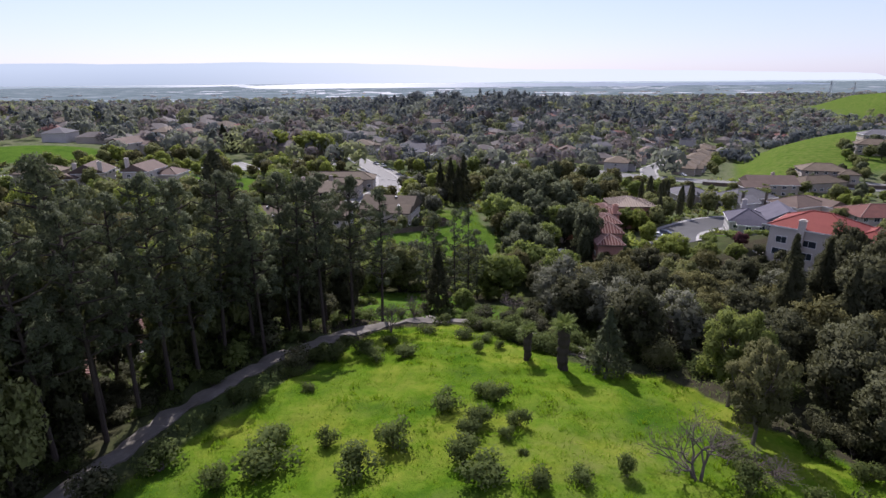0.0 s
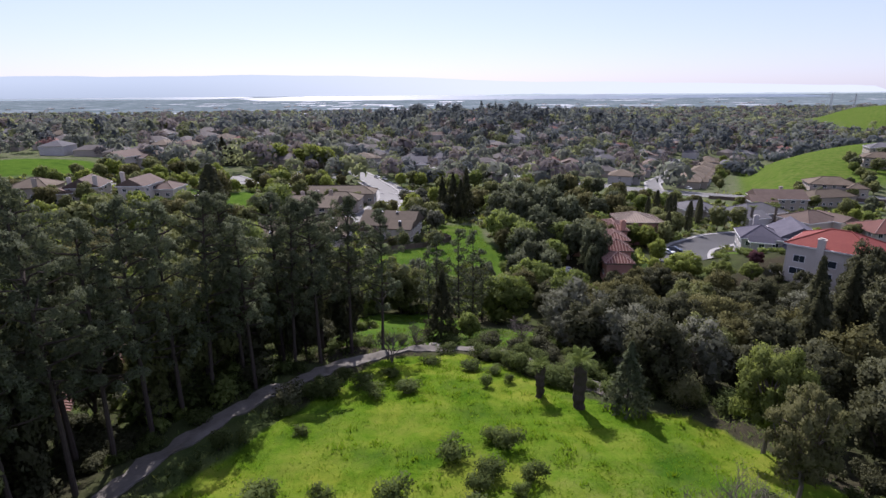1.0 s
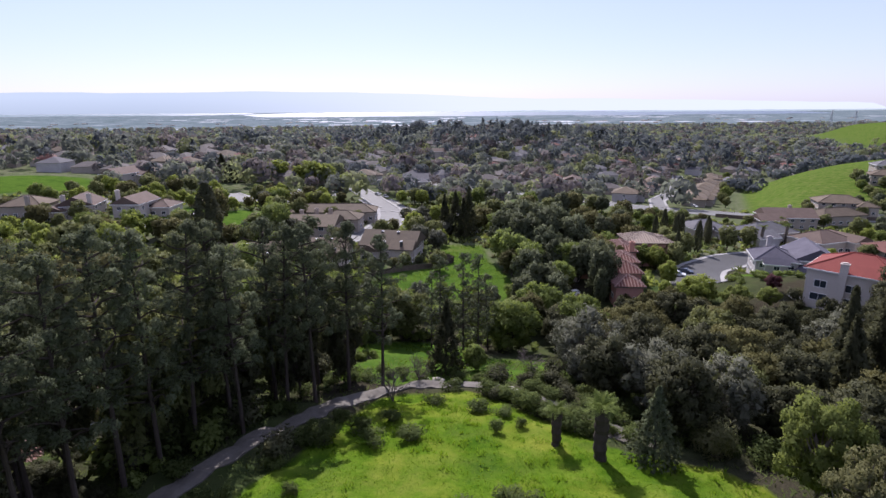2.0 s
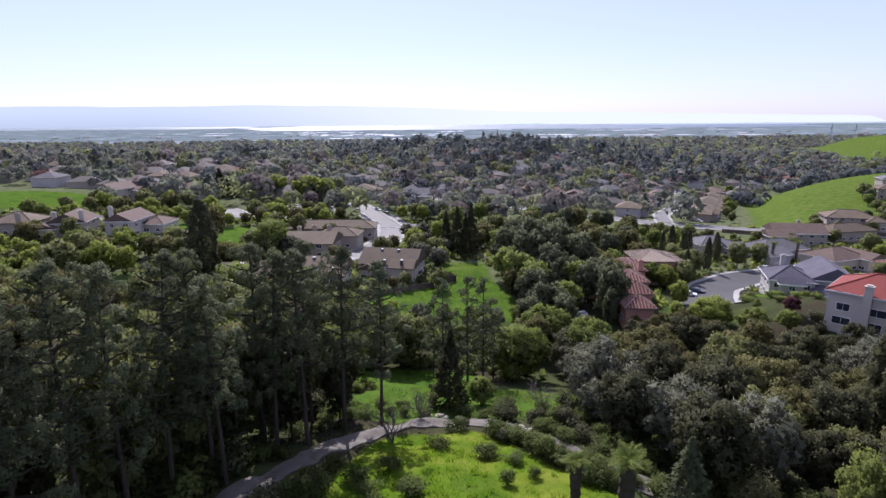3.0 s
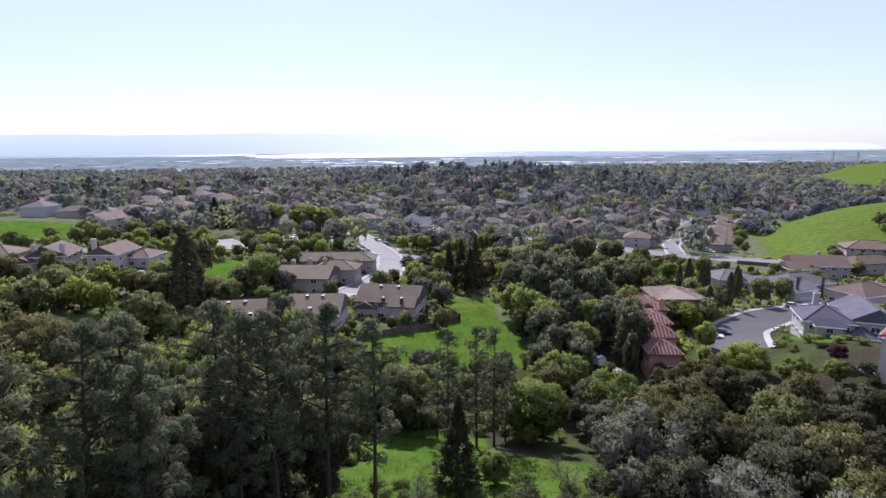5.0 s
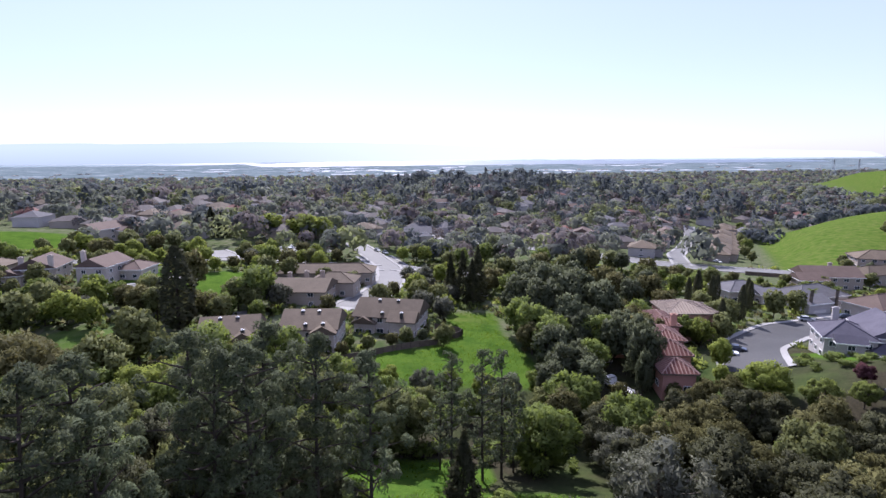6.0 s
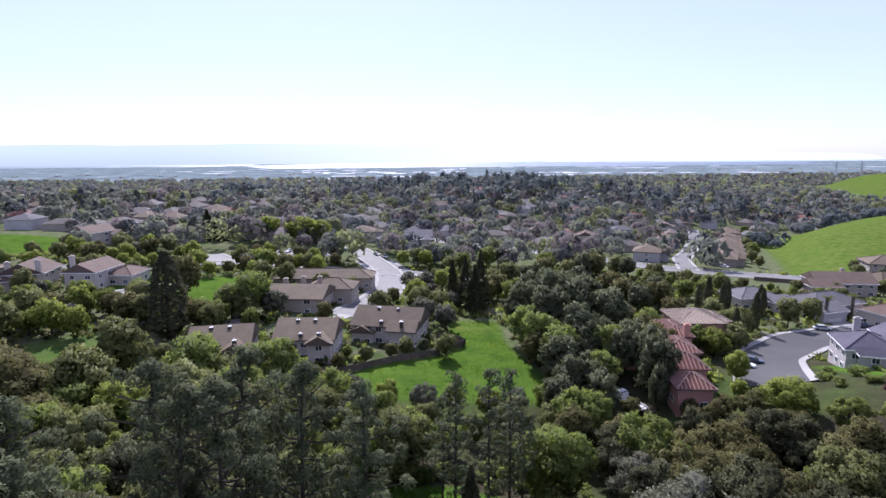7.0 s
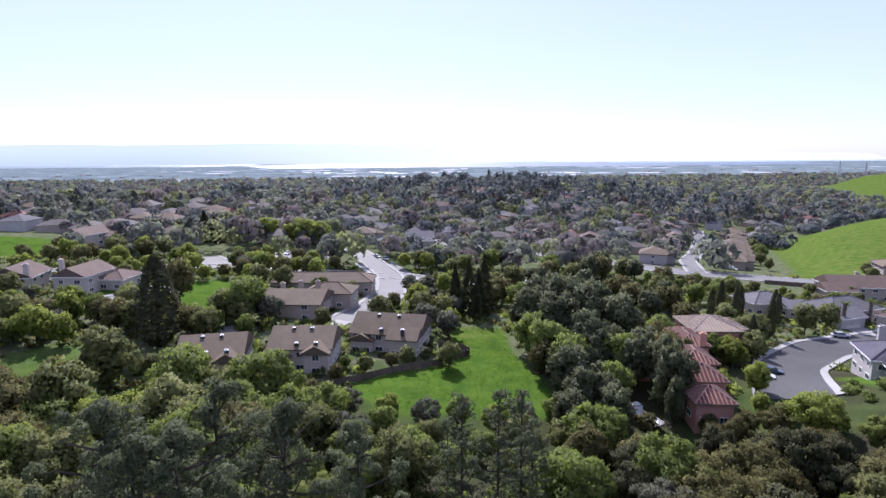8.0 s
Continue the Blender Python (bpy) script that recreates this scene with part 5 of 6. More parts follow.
# pines along the track
for x, y, top in ((-25.2, 59.1, 49), (-21.6, 66.4, 47.6), (-19.2, 70.6, 47), (-14.2, 75.7, 45), (-11.0, 76.3, 45.8), (-7.3, 80.6, 44.8), (-3.0, 82.4, 42.4), (-16.5, 79.2, 45.5), (-30.3, 55.1, 51), (-35, 60, 50), (-27.5, 50, 48.5), (-33, 42, 50), (-38, 50, 50), (-23.4, 62.4, 47.5), (-29.6, 46.2, 48.5), (-17.4, 68.4, 45), (-11.7, 83.4, 44.4), (-26.5, 54.5, 48)):
    put("pine", x, y, top + 0.7 - gz(x, y))
for x, y, top in ((-29, 66, 43), (-20.5, 74.6, 40), (-26, 76, 40), (-28.4, 61.2, 42), (-26, 65.6, 41), (-31.5, 50.6, 42), (-36.5, 46.5, 44), (-38.5, 40, 44), (-31.6, 59, 43), (-35.2, 53.6, 44), (-23.6, 70.5, 40), (-30.4, 42, 40), (-34.5, 66, 43), (-13.5, 80, 37), (-18, 83.5, 38), (-34, 36, 42), (-22.5, 79, 39), (-40, 58, 44), (-42, 46, 45), (-8.5, 85, 35)):
    if not glade(x, y):
        put(("near_oak", "near_dark", "near_oak", "near_dark")[int(-x * 10) % 4], x, y, top - gz(x, y), 0.62, "narrow leafy tree between the tall pines")
rng_wood = random.Random(11)


def scatter(count, x0, x1, y0, y1, kinds, low, high, gap, clear=9.0, wide=1.0, inside=None):
    done = 0
    for _ in range(count * 12):
        if done >= count:
            break
        x, y = rng_wood.uniform(x0, x1), rng_wood.uniform(y0, y1)
        if not free(x, y, clear) or (inside and not inside(x, y)):
            continue
        if any((x - a) ** 2 + (y - b) ** 2 < gap * gap for a, b in TREES):
            continue
        put(rng_wood.choice(kinds), x, y, rng_wood.uniform(low, high), wide)
        done += 1


# slim pines, the dark conifer and the trees round the small lawns
for x, y, h in ((10.6, 105.5, 18.8), (6.4, 106.4, 18.0), (13.4, 106.6, 18.4), (5.0, 109.5, 14), (15.6, 109.0, 15)):
    put("slim_pine", x, y, h)
put("cone", 6.0, 88.5, 11.5, 0.9, "dark conical conifer where the track bends")
put("bright", 20.5, 110.5, 10.5, 1.2, "broad bright green rounded tree beside the lawn")
put("bright", 10.5, 89.5, 4.6, 0.9)
put("bare", -1.5, 75.6, 6.0, 0.8)
put("bare", 2.0, 82.8, 5.5, 0.8)
put("bare", 18.5, 87, 5.5, 1.0)
put("palm", 14.9, 61.6, 5.4)
put("palm", 18.4, 59.0, 7.4)
put("spruce", 23.6, 58.8, 8.0, 1.05, "young spruce at the meadow's edge")
put("round", 30.6, 60.0, 4.8)
put("spring", 33.2, 50.6, 11.6, 0.74, "tall yellow-green tree at the meadow's edge")
put("near_olive", 31.0, 43.4, 10.6, 0.72)
put("twiggy", 22.8, 37.4, 6.0, 1.0)
put("twiggy", 27.5, 38.0, 3.4, 1.2)
put("oak", 38.4, 70.8, 9.5, 0.9)
put("grey", 24.5, 82, 6.2, 0.8)
put("grey", 31, 84, 6.8, 0.75)
put("grey", 27, 95, 7.0, 0.75)
put("grey", 41, 86, 7.0, 0.75)
# garden trees in front of the townhouses
GARDEN = ((-30, 152, 6.5, "grey"), (-8.5, 160, 4.5, "mid_oak"), (-3, 162.5, 4.2, "mid_bronze"), (0.5, 164, 5.0, "mid_oak"), (4.5, 166, 4.0, "mid_dark"), (-14, 155.5, 4.4, "mid_bronze"), (-20, 150, 4.0, "mid_dark"), (-44, 150, 5.5, "mid_bright"), (-36, 151, 4.5, "mid_oak"), (-50, 156, 6, "mid_oak"), (-13, 163, 3.2, "mid_bright"), (-33, 158, 3.4, "mid_spring"))
# valley landmarks
put("column", -57, 175, 21.0, 1.5, "huge dark cypress beside the townhouses")
put("bright", -42.5, 193, 12.0, 1.15, "large round green tree above the townhouses")
put("mid_bronze", -64, 205, 13, 0.7)
put("cone", -100.5, 330, 15.5, 1.4)
put("cone", -95, 327, 13, 1.3)
put("mid_spring", -71, 334, 13.5, 1.4)
put("mid_spring", -53, 330, 14.5, 1.6)
put("mid_spring", -45, 336, 12.5, 1.4)
put("mid_spring", -32, 318, 9, 1.2)
put("mid_spring", -24, 300, 6.5, 1.0)
put("spring", 73.0, 161, 7.6, 0.95, "round yellow-green clipped garden tree")
put("spring", 69.2, 147, 6.6, 0.9, "round yellow-green clipped garden tree")
put("bright", 70.5, 165, 7.5, 0.9)
put("spring", 67.0, 128.2, 7.6, 1.35, "broad bright green tree above the cul-de-sac")
put("plum", 80, 122, 4.4, 1.0)
put("spring", 68.5, 132, 5.0, 1.1)
for x, y, h in ((55.5, 131, 5.5), (59, 133.5, 5.0), (51.5, 131.5, 5.0), (62, 131, 5.5), (53, 135.5, 4.2)):
    put("bronze", x, y, h, 0.95, "brownish budding tree below the rose house")
put("dark", 47.6, 137.6, 11.5, 0.42, "slender dark tree beside the truck")
for x, y, h, kind in ((43.0, 138.2, 4.0, "bronze"), (45.6, 138.6, 3.4, "bare"), (54, 121, 8, "dark"), (60.5, 117, 8.5, "dark"), (65.5, 111.5, 8.5, "bronze"), (57, 112.5, 8, "dark"), (49.5, 113, 8, "bronze"), (69.5, 107.5, 8, "dark"), (49, 126.5, 7.5, "dark"), (62.5, 105.5, 8.5, "dark")):
    put(kind, x, y, h, 1.05, "dark brown-green tree in the valley woods")
put("mid_spring", 64.5, 138.5, 4.6, 0.9)
for x, y, h in ((81, 138, 1.6), (84.5, 141, 1.3), (86, 136, 1.7), (90, 139.5, 1.4), (88.5, 132, 1.6), (93.5, 135, 1.3), (84, 130.5, 1.5), (80, 133, 1.4), (95, 141, 1.2), (91, 128.5, 1.5)):
    plant("hedge", x, y, h, None, 1.5, "low yellow-green garden shrub beside the drive")
put("mid_oak", 66.5, 135, 3.6, 1.0)
for x, y, h, kind in GARDEN:
    put(kind, x, y, h, 0.9, "garden tree close to the townhouses")
for x, y, h in ((83, 170, 10), (89, 177, 9), (97, 183, 11), (110, 187, 9), (79, 163, 8), (120, 191, 8)):
    put("mid_oak" if h < 10 else "column", x, y, h, 0.9)
for i in range(16):
    put("under", 38 + i * 0.42 + (i % 3) * 1.3, 47.5 - i * 0.75, 1.6 + (i * 7 % 5) * 0.4, 0.9)
put("spring", -61.2, 178.0, 5.0, 0.75, "small yellow-green tree in front of the cypress")
for x, y, h in ((19, 207, 17), (15.5, 211, 15), (24, 212, 18), (21.5, 203, 15)):
    put("cone", x, y, h, 0.8)
for x, y, h in ((36, 172, 15), (44, 178, 16), (41, 165, 13), (50, 187, 15), (33, 181, 14), (53, 176, 14), (36, 190, 15), (46, 192, 15), (32, 163, 11), (40, 183, 17), (30, 172, 10)):
    put("mid_bright" if h < 12 else "dark", x, y, h + 1.0, 0.92, "tall dark blue-green tree beside the lawn")
for x, y in ((98, 200), (101, 204), (95, 203), (104, 207), (91, 201), (110, 200), (113, 205), (108, 196)):
    put("column", x, y, rng_wood.uniform(7, 12), 0.9)
for x, y in ((139, 198), (126, 193), (116, 192), (104, 158), (150, 200)):
    put("tall_palm", x, y, rng_wood.uniform(6, 9))

for x, y, h in ((89, 101.5, 15), (95, 98, 16), (101, 95, 17), (76, 101, 11), (83, 98, 12), (93, 91, 14), (107, 91, 16), (70, 104, 10), (84, 91, 13), (86.5, 99, 13.5), (79, 90.5, 16.5), (86, 89, 17), (71.5, 80, 16.5), (78, 82, 18)):
    put("dark", x, y, h, 0.8)
for x, y, h in ((63, 122, 6), (70, 119, 7), (56, 124, 6), (76, 117, 5)):
    put("bronze" if h == 6 else "spring", x, y, h, 1.1)
for x, y, h in ((44, 48, 11), (50, 55, 12), (47, 62, 11), (42, 41, 10), (54, 47, 12), (41, 57, 10)):
    put("dark", x, y, h, 1.0)
for x, y, h, kind in ((4, 131, 5.5, "oak"), (12, 128, 5.5, "bright"), (26, 132, 6, "oak"), (-4, 134, 6, "bright"), (-12, 138, 7, "bronze"), (15, 122, 5.5, "spring"), (7, 123, 6, "bright"), (22, 121, 5.5, "bright"), (-1, 124, 8, "oak"), (-8, 127, 8, "grey"), (9.5, 163.5, 6, "oak"), (-10, 141, 6, "grey"), (-3, 139.5, 5.5, "spring"), (3.5, 138, 6, "grey"), (9, 139, 5.5, "bright"), (15.5, 137, 6, "spring"), (21, 138.5, 5.5, "grey"), (27, 140, 6, "bright"), (-17, 142, 6.5, "bronze"), (18, 131, 7, "oak")):
    put(kind, x, y, h, 0.95)
for x, y, h in ((50.5, 143, 15), (51, 149.5, 14), (47.5, 154, 12)):
    put("dark", x, y, h, 0.75)
for x, y, h, kind in ((-37, 50, 8, "oak"), (-33, 45, 7, "dark"), (-42, 58, 8, "dark"), (-46, 64, 8, "oak"), (-36, 66, 7, "dark"), (-31, 71, 6, "oak"), (-40, 44, 8, "dark"), (-48, 52, 9, "oak"), (-52, 60, 9, "dark"), (-34, 57, 6, "dark"), (-27, 64, 5, "oak"), (-42, 72, 7, "oak"), (-38, 78, 8, "dark"), (-55, 70, 9, "dark")):
    if not glade(x, y):
        put(kind, x, y, h, 0.9)
for x, y, h, kind in ((-62, 128, 14, "bronze"), (-56, 136, 13, "oak"), (-70, 134, 15, "bronze"), (-78, 124, 14, "oak"), (-66, 118, 14, "bronze"), (-84, 134, 13, "bronze"), (-74, 142, 11, "oak"), (-92, 126, 14, "oak")):
    put(kind, x, y, h, 1.0, "tall olive-brown tree on the wooded slope")
# woods: pines, then mixed valley trees, then gardens
scatter(14, -66, -28, 56, 86, ("dark", "oak", "bronze"), 11, 15, 3.8, 8.5, 1.0, lambda x, y: not glade(x, y))
scatter(26, -72, -12, 86, 106, ("oak", "bronze", "bright", "dark", "oak"), 8, 13, 4.4, 8.5)
scatter(36, -125, -60, 40, 112, ("dark", "oak", "dark", "back_pine", "bronze"), 12, 17, 4.6, 8.5)
scatter(80, -70, 2, 38, 108, ("under",), 2.0, 4.5, 2.2, 7, 1.0, lambda x, y: not glade(x, y))
for i in range(90):
    y = rng_wood.uniform(34, 74)
    x = float(track_x(y)) - rng_wood.uniform(3.4, 16)
    if not on_road(x, y, 0.6) and not glade(x, y):
        plant(("under", "brush", "hedge")[i % 3], x, y, rng_wood.uniform(1.6, 4.0), None, rng_wood.uniform(0.9, 1.3), "leafy shrub in the shade beneath the pines")
scatter(56, -95, 6, 104, 140, ("bright", "spring", "oak", "spring", "bronze", "bright", "oak"), 7, 13, 5.0, 10.5)
scatter(12, -14, 24, 84, 98, ("under", "bare"), 2.5, 4.5, 3.0)
scatter(24, -10, 26, 92, 118, ("hedge",), 1.2, 2.6, 2.4)
for x, y, h, w in ((61.5, 80, 19.5, 0.75), (67, 81.5, 19, 0.75), (57.5, 75, 16, 0.8), (73, 87, 17, 0.8), (64, 72, 17, 0.8)):
    put("cone", x, y, h, w, "tall dark feathery conifer in the valley woods")
scatter(36, 24, 80, 64, 102, ("dark", "dark", "bronze", "grey", "dark", "oak", "dark"), 7.0, 11.5, 4.4, 13)
scatter(16, 60, 84, 98, 118, ("under",), 2.0, 3.6, 2.2, 10)
scatter(20, 26, 66, 102, 126, ("bronze", "grey", "dark", "bright", "bronze"), 6, 9, 4.4, 13)
scatter(24, 24, 80, 62, 128, ("under",), 2.5, 4.5, 2.6, 9)
scatter(34, 38, 95, 18, 66, ("bronze", "dark", "dark", "dark"), 9, 13, 4.4)
scatter(38, 26, 58, 112, 172, ("dark", "bronze", "dark", "bright"), 7, 12, 4.0, 7.5)
scatter(16, -150, -55, 100, 170, ("mid_oak", "mid_bright", "mid_bronze"), 9, 13, 5)
scatter(44, -130, -45, 150, 200, ("mid_oak", "mid_bright", "mid_spring", "mid_bronze", "mid_bright"), 6, 10, 4.4, 11)
scatter(110, -150, 20, 180, 285, ("mid_oak", "mid_bright", "mid_spring", "mid_bronze", "mid_spring", "mid_grey"), 5, 9, 4.6, 9.5)
scatter(56, 20, 98, 170, 285, ("mid_oak", "mid_dark", "mid_bronze", "mid_bright", "mid_dark"), 6, 11, 4.8, 10)
scatter(52, 90, 240, 130, 270, ("mid_oak", "mid_spring", "mid_bright", "mid_dark"), 4, 8, 5.2, 10.5)

# brush in the meadow
for x, y, h, w in ((-0.7, 43.2, 2.6, 1.0), (4.8, 40.4, 2.3, 1.1), (-3.4, 39.4, 2.3, 1.3), (-10.6, 45.4, 2.2, 1.0), (-10.8, 41.6, 2.8, 1.4), (-14.1, 40.0, 2.0, 1.1), (-19.9, 43.8, 1.9, 1.6), (-6.3, 44.2, 1.7, 1.0), (4.2, 49.2, 2.1, 1.2), (6.8, 46.0, 1.9, 1.3)):
    plant("brush", x, y, h, None, w)
for x, y, h, w in ((9.3, 50.6, 2.2, 1.1), (10.3, 45.6, 1.9, 1.0), (8.9, 43.8, 1.1, 1.1), (0.4, 63.6, 1.5, 1.8), (-3.0, 63.2, 1.6, 1.5), (-8.5, 64.4, 1.8, 1.7), (-9.7, 55.2, 1.2, 1.2), (9.5, 64.8, 1.5, 1.0), (12.2, 65.9, 1.2, 1.0), (6.2, 37.8, 2.0, 1.6), (13.3, 37.2, 1.4, 1.2),
                   (17.1, 38.0, 2.0, 0.7), (9.8, 36.9, 1.7, 1.2), (9.8, 41.0, 0.7, 1.2), (8.2, 51.8, 1.7, 1.2), (5.6, 44.4, 1.6, 1.3), (-5, 66.5, 1.5, 1.7), (-1.5, 69, 1.3, 1.6), (3.5, 73.5, 1.2, 2.0), (8.5, 71.0, 1.2, 2.2), (11.0, 69.5, 1.1, 2.0), (-12, 60, 1.4, 1.4)):
    plant("brush", x, y, h, None, w)
for i in range(50):
    k = rng_wood.random()
    x, y = -27 - 11 * k + rng_wood.uniform(-5, 4), 54 + 21 * k + rng_wood.uniform(-2, 2)
    if glade(x, y) and not on_road(x, y, 0.6):
        plant("under", x, y, rng_wood.uniform(0.9, 1.6), None, rng_wood.uniform(1.2, 1.8), "low shade-coloured shrub in the open lane under the pines")
for i in range(34):
    y = rng_wood.uniform(40, 74)
    x = float(track_x(y)) + rng_wood.choice((-1, 1)) * rng_wood.uniform(2.8, 6.5)
    if knoll_mask(x, y) < 0.6:
        plant("brush", x, y, rng_wood.uniform(0.7, 1.8), None, rng_wood.uniform(1.0, 1.7), "dusty low brush beside the track")
for i in range(26):
    t = rng_wood.random()
    x, y = 14 + 30 * t + rng_wood.uniform(-2, 2), 68 - 10 * t + rng_wood.uniform(-3, 2)
    if not on_road(x, y):
        plant("brush", x, y, rng_wood.uniform(1.0, 2.4), None, rng_wood.uniform(1.0, 1.5), "dark brush along the meadow's lower edge")
for i in range(20):
    x, y = 10.5 + i * 0.72 + rng_wood.uniform(-0.5, 0.5), 76.5 - i * 0.78 + rng_wood.uniform(-0.6, 0.6)
    plant("brush", x, y, rng_wood.uniform(1.1, 2.0), None, rng_wood.uniform(1.0, 1.5), "olive brush between the meadow and the track")
for i in range(70):
    x, y = rng_wood.uniform(-14, 26), rng_wood.uniform(64, 90)
    if knoll_mask(x, y) < 0.5 and not on_road(x, y, -0.6):
        plant("brush", x, y, rng_wood.uniform(0.6, 1.7), None, rng_wood.uniform(1.0, 1.8), "olive low brush at the bend of the track")
for i in range(120):
    x, y = rng_wood.uniform(6, 32), rng_wood.uniform(63, 90)
    if knoll_mask(x, y) < 0.3 and lawn_mask(x, y) < 0.3 and not on_road(x, y, -0.4):
        plant(("brush", "under", "brush")[i % 3], x, y, rng_wood.uniform(1.0, 2.6), None, rng_wood.uniform(0.9, 1.5), "olive brush below the bend of the track")
for x, y, h in ((-92, 186, 6), (-97, 182, 6.5), (-84, 190, 5.5), (-112, 182, 6), (-74, 199, 5), (-69, 194, 6), (-88, 224, 6), (-105, 224, 7), (-126, 214, 6), (-104, 206, 4.5)):
    put("mid_oak" if h > 5.6 else "mid_bright", x, y, h, 1.0, "green street tree in front of the cream houses")
for i in range(14):
    x, y = rng_wood.uniform(20, 38), rng_wood.uniform(30, 44)
    if x > 22 + (44 - y) * 0.3:
        plant("brush", x, y, rng_wood.uniform(1.2, 2.4), None, 1.2)
for i in range(150):
    x, y = rng_wood.uniform(-110, 190), rng_wood.uniform(145, 245)
    if free(x, y, 8.5):
        plant("hedge", x, y, rng_wood.uniform(0.9, 2.0), None, rng_wood.uniform(0.9, 1.5))

# stones along the bend of the track
rng_stone = random.Random(3)
STONES = []
for v in range(3):
    bm = bmesh.new()
    bmesh.ops.create_icosphere(bm, subdivisions=2, radius=0.5)
    for p in bm.verts:
        p.co *= 1 + 0.35 * noise.noise(p.co * 2.2 + Vector((v * 7, 0, 0)))
        p.co.z *= 0.6
    STONES.append(bm_mesh("stone", bm, STONE))
for i in range(18):
    t = rng_stone.random()
    x, y = 2 + 13 * t + rng_stone.uniform(-0.6, 0.6), 83.8 - 0.02 * (t * 13) ** 2 - 2.6 * t * t + rng_stone.uniform(-0.5, 0.8)
    st = tagged(new("stone", STONES[i % 3]), "pale rough boulder edging the track", "stone", "stones by the track")
    s = rng_stone.uniform(0.35, 0.9)
    st.matrix_basis = pose(x, y, gz(x, y) + 0.1, 0, 0, rng_stone.uniform(0, 360)) @ Matrix.Diagonal((s * 1.3, s, s, 1))

# timber fence at the lawn's corner and along the town gardens
def fence(line, label, h=1.7):
    ob = thing("garden_fence", pose(line[0][0], line[0][1], gz(*line[0])), label, "fence")
    pts = smooth_line(line, 2.4)
    post = bm_mesh("post", boxes((0, 0, -0.4, 0.12, 0.12, h + 0.5)), TIMBER)
    board = bm_mesh("panel", boxes((1.2, 0, 0.05, 2.28, 0.03, h)), TIMBER)
    ox, oy, oz = ob.location
    for i in range(len(pts)):
        x, y = pts[i]
        p = part("post", post, ob)
        p.location = (x - ox, y - oy, gz(x, y) - oz)
        if i + 1 < len(pts):
            b = part("panel", board, ob)
            nx, ny = pts[i + 1]
            b.matrix_basis = pose(x - ox, y - oy, gz(x, y) - oz, 0, -math.degrees(math.atan2(gz(nx, ny) - gz(x, y), 2.4)), math.degrees(math.atan2(ny - y, nx - x)))
    return ob


fence([(8, 176), (14.5, 174.5), (16.5, 170), (10, 168)], "dark timber fence at the corner of the lawn")
fence([(-20, 152.5), (-12, 154.5), (-4, 160), (3, 163.5), (9, 165)], "dark timber garden fence behind the townhouses", 1.5)
fence([(150, 262), (175, 252), (205, 246), (240, 240)], "dark timber fence along the hill's foot")

# ---- shrubbery of the town gardens ----
rng_s = np.random.default_rng(77)
n = 5200
sx, sy = rng_s.uniform(-170, 210, n), rng_s.uniform(148, 285, n)
ok = (lawn_mask(sx, sy) < 0.2) & (hill_mask(sx, sy) < 0.3)
for (a, b), w in ROAD_POINTS:
    ok &= np.hypot(sx - a, sy - b) > w + 0.8
for a, b in HOUSE_XY:
    ok &= np.hypot(sx - a, sy - b) > 8.5
sx, sy = sx[ok], sy[ok]
for mat, sel, label in ((BRIGHT_LEAF, 0, "green garden shrubs between the houses"), (BRUSH_LEAF, 1, "olive garden shrubs between the houses"), (SPRING_LEAF, 2, "yellow-green garden shrubs between the houses"), (BRONZE_LEAF, 3, "brown garden shrubs between the houses")):
    pick = np.arange(len(sx)) % 4 == sel
    x, y = sx[pick], sy[pick]
    h, r = rng_s.uniform(0.6, 2.2, len(x)), rng_s.uniform(0.8, 2.0, len(x))
    per = 15
    o = ball(rng_s, len(x) * per)
    o[:, 2] = np.abs(o[:, 2])
    c = np.repeat(np.stack([x, y, ground(x, y)], -1), per, 0)
    q = c + o * np.stack([np.repeat(r, per), np.repeat(r, per), np.repeat(h, per)], -1) * rng_s.uniform(0.5, 1.0, len(o))[:, None]
    tagged(new("shrubbery", quad_mesh("shrubbery", leaves(rng_s, q, o, 0.95, 0, 0.5), mat)), label, "shrubs", kind="stuff")

scatter(34, 96, 160, 205, 262, ("mid_oak", "mid_bright", "mid_bronze"), 3.5, 6, 4.6, 10)
for i in range(15):
    x, y = 180 + i * 9.2 + rng_wood.uniform(-3, 3), 306 + i * 14.6 + rng_wood.uniform(-3, 3)
    put(rng_wood.choice(("mid_oak", "mid_dark", "mid_bright", "mid_dark")), x, y, rng_wood.uniform(6, 10), 0.9, "green tree in the belt along the hill's foot")
# trees round the hillside houses
for x, y, h, kind in ((262, 306, 9, "mid_dark"), (270, 300, 8, "mid_oak"), (276, 298, 10, "mid_dark"), (256, 300, 7, "mid_bright"), (268, 318, 9, "mid_oak"), (292, 322, 10, "mid_dark"), (298, 318, 8, "mid_oak"), (286, 296, 8, "mid_dark"), (296, 304, 9, "mid_oak"), (252, 290, 6, "mid_oak"),
                      (196, 262, 6, "mid_dark"), (192, 256, 6.5, "mid_oak"), (198, 251, 6, "mid_dark"), (190, 249, 5, "mid_bright"), (204, 249, 6, "mid_dark"), (211, 247, 6.5, "mid_oak"), (218, 249, 7, "mid_dark"), (222, 256, 7, "mid_dark"), (200, 268, 6, "mid_oak"), (226, 266, 7, "mid_dark"), (232, 258, 7, "mid_oak"), (238, 268, 8, "mid_dark"), (244, 276, 8, "mid_oak"), (215, 272, 6, "mid_bright")):
    put(kind, x, y, h, 1.0, "dark green tree beside the hillside houses")
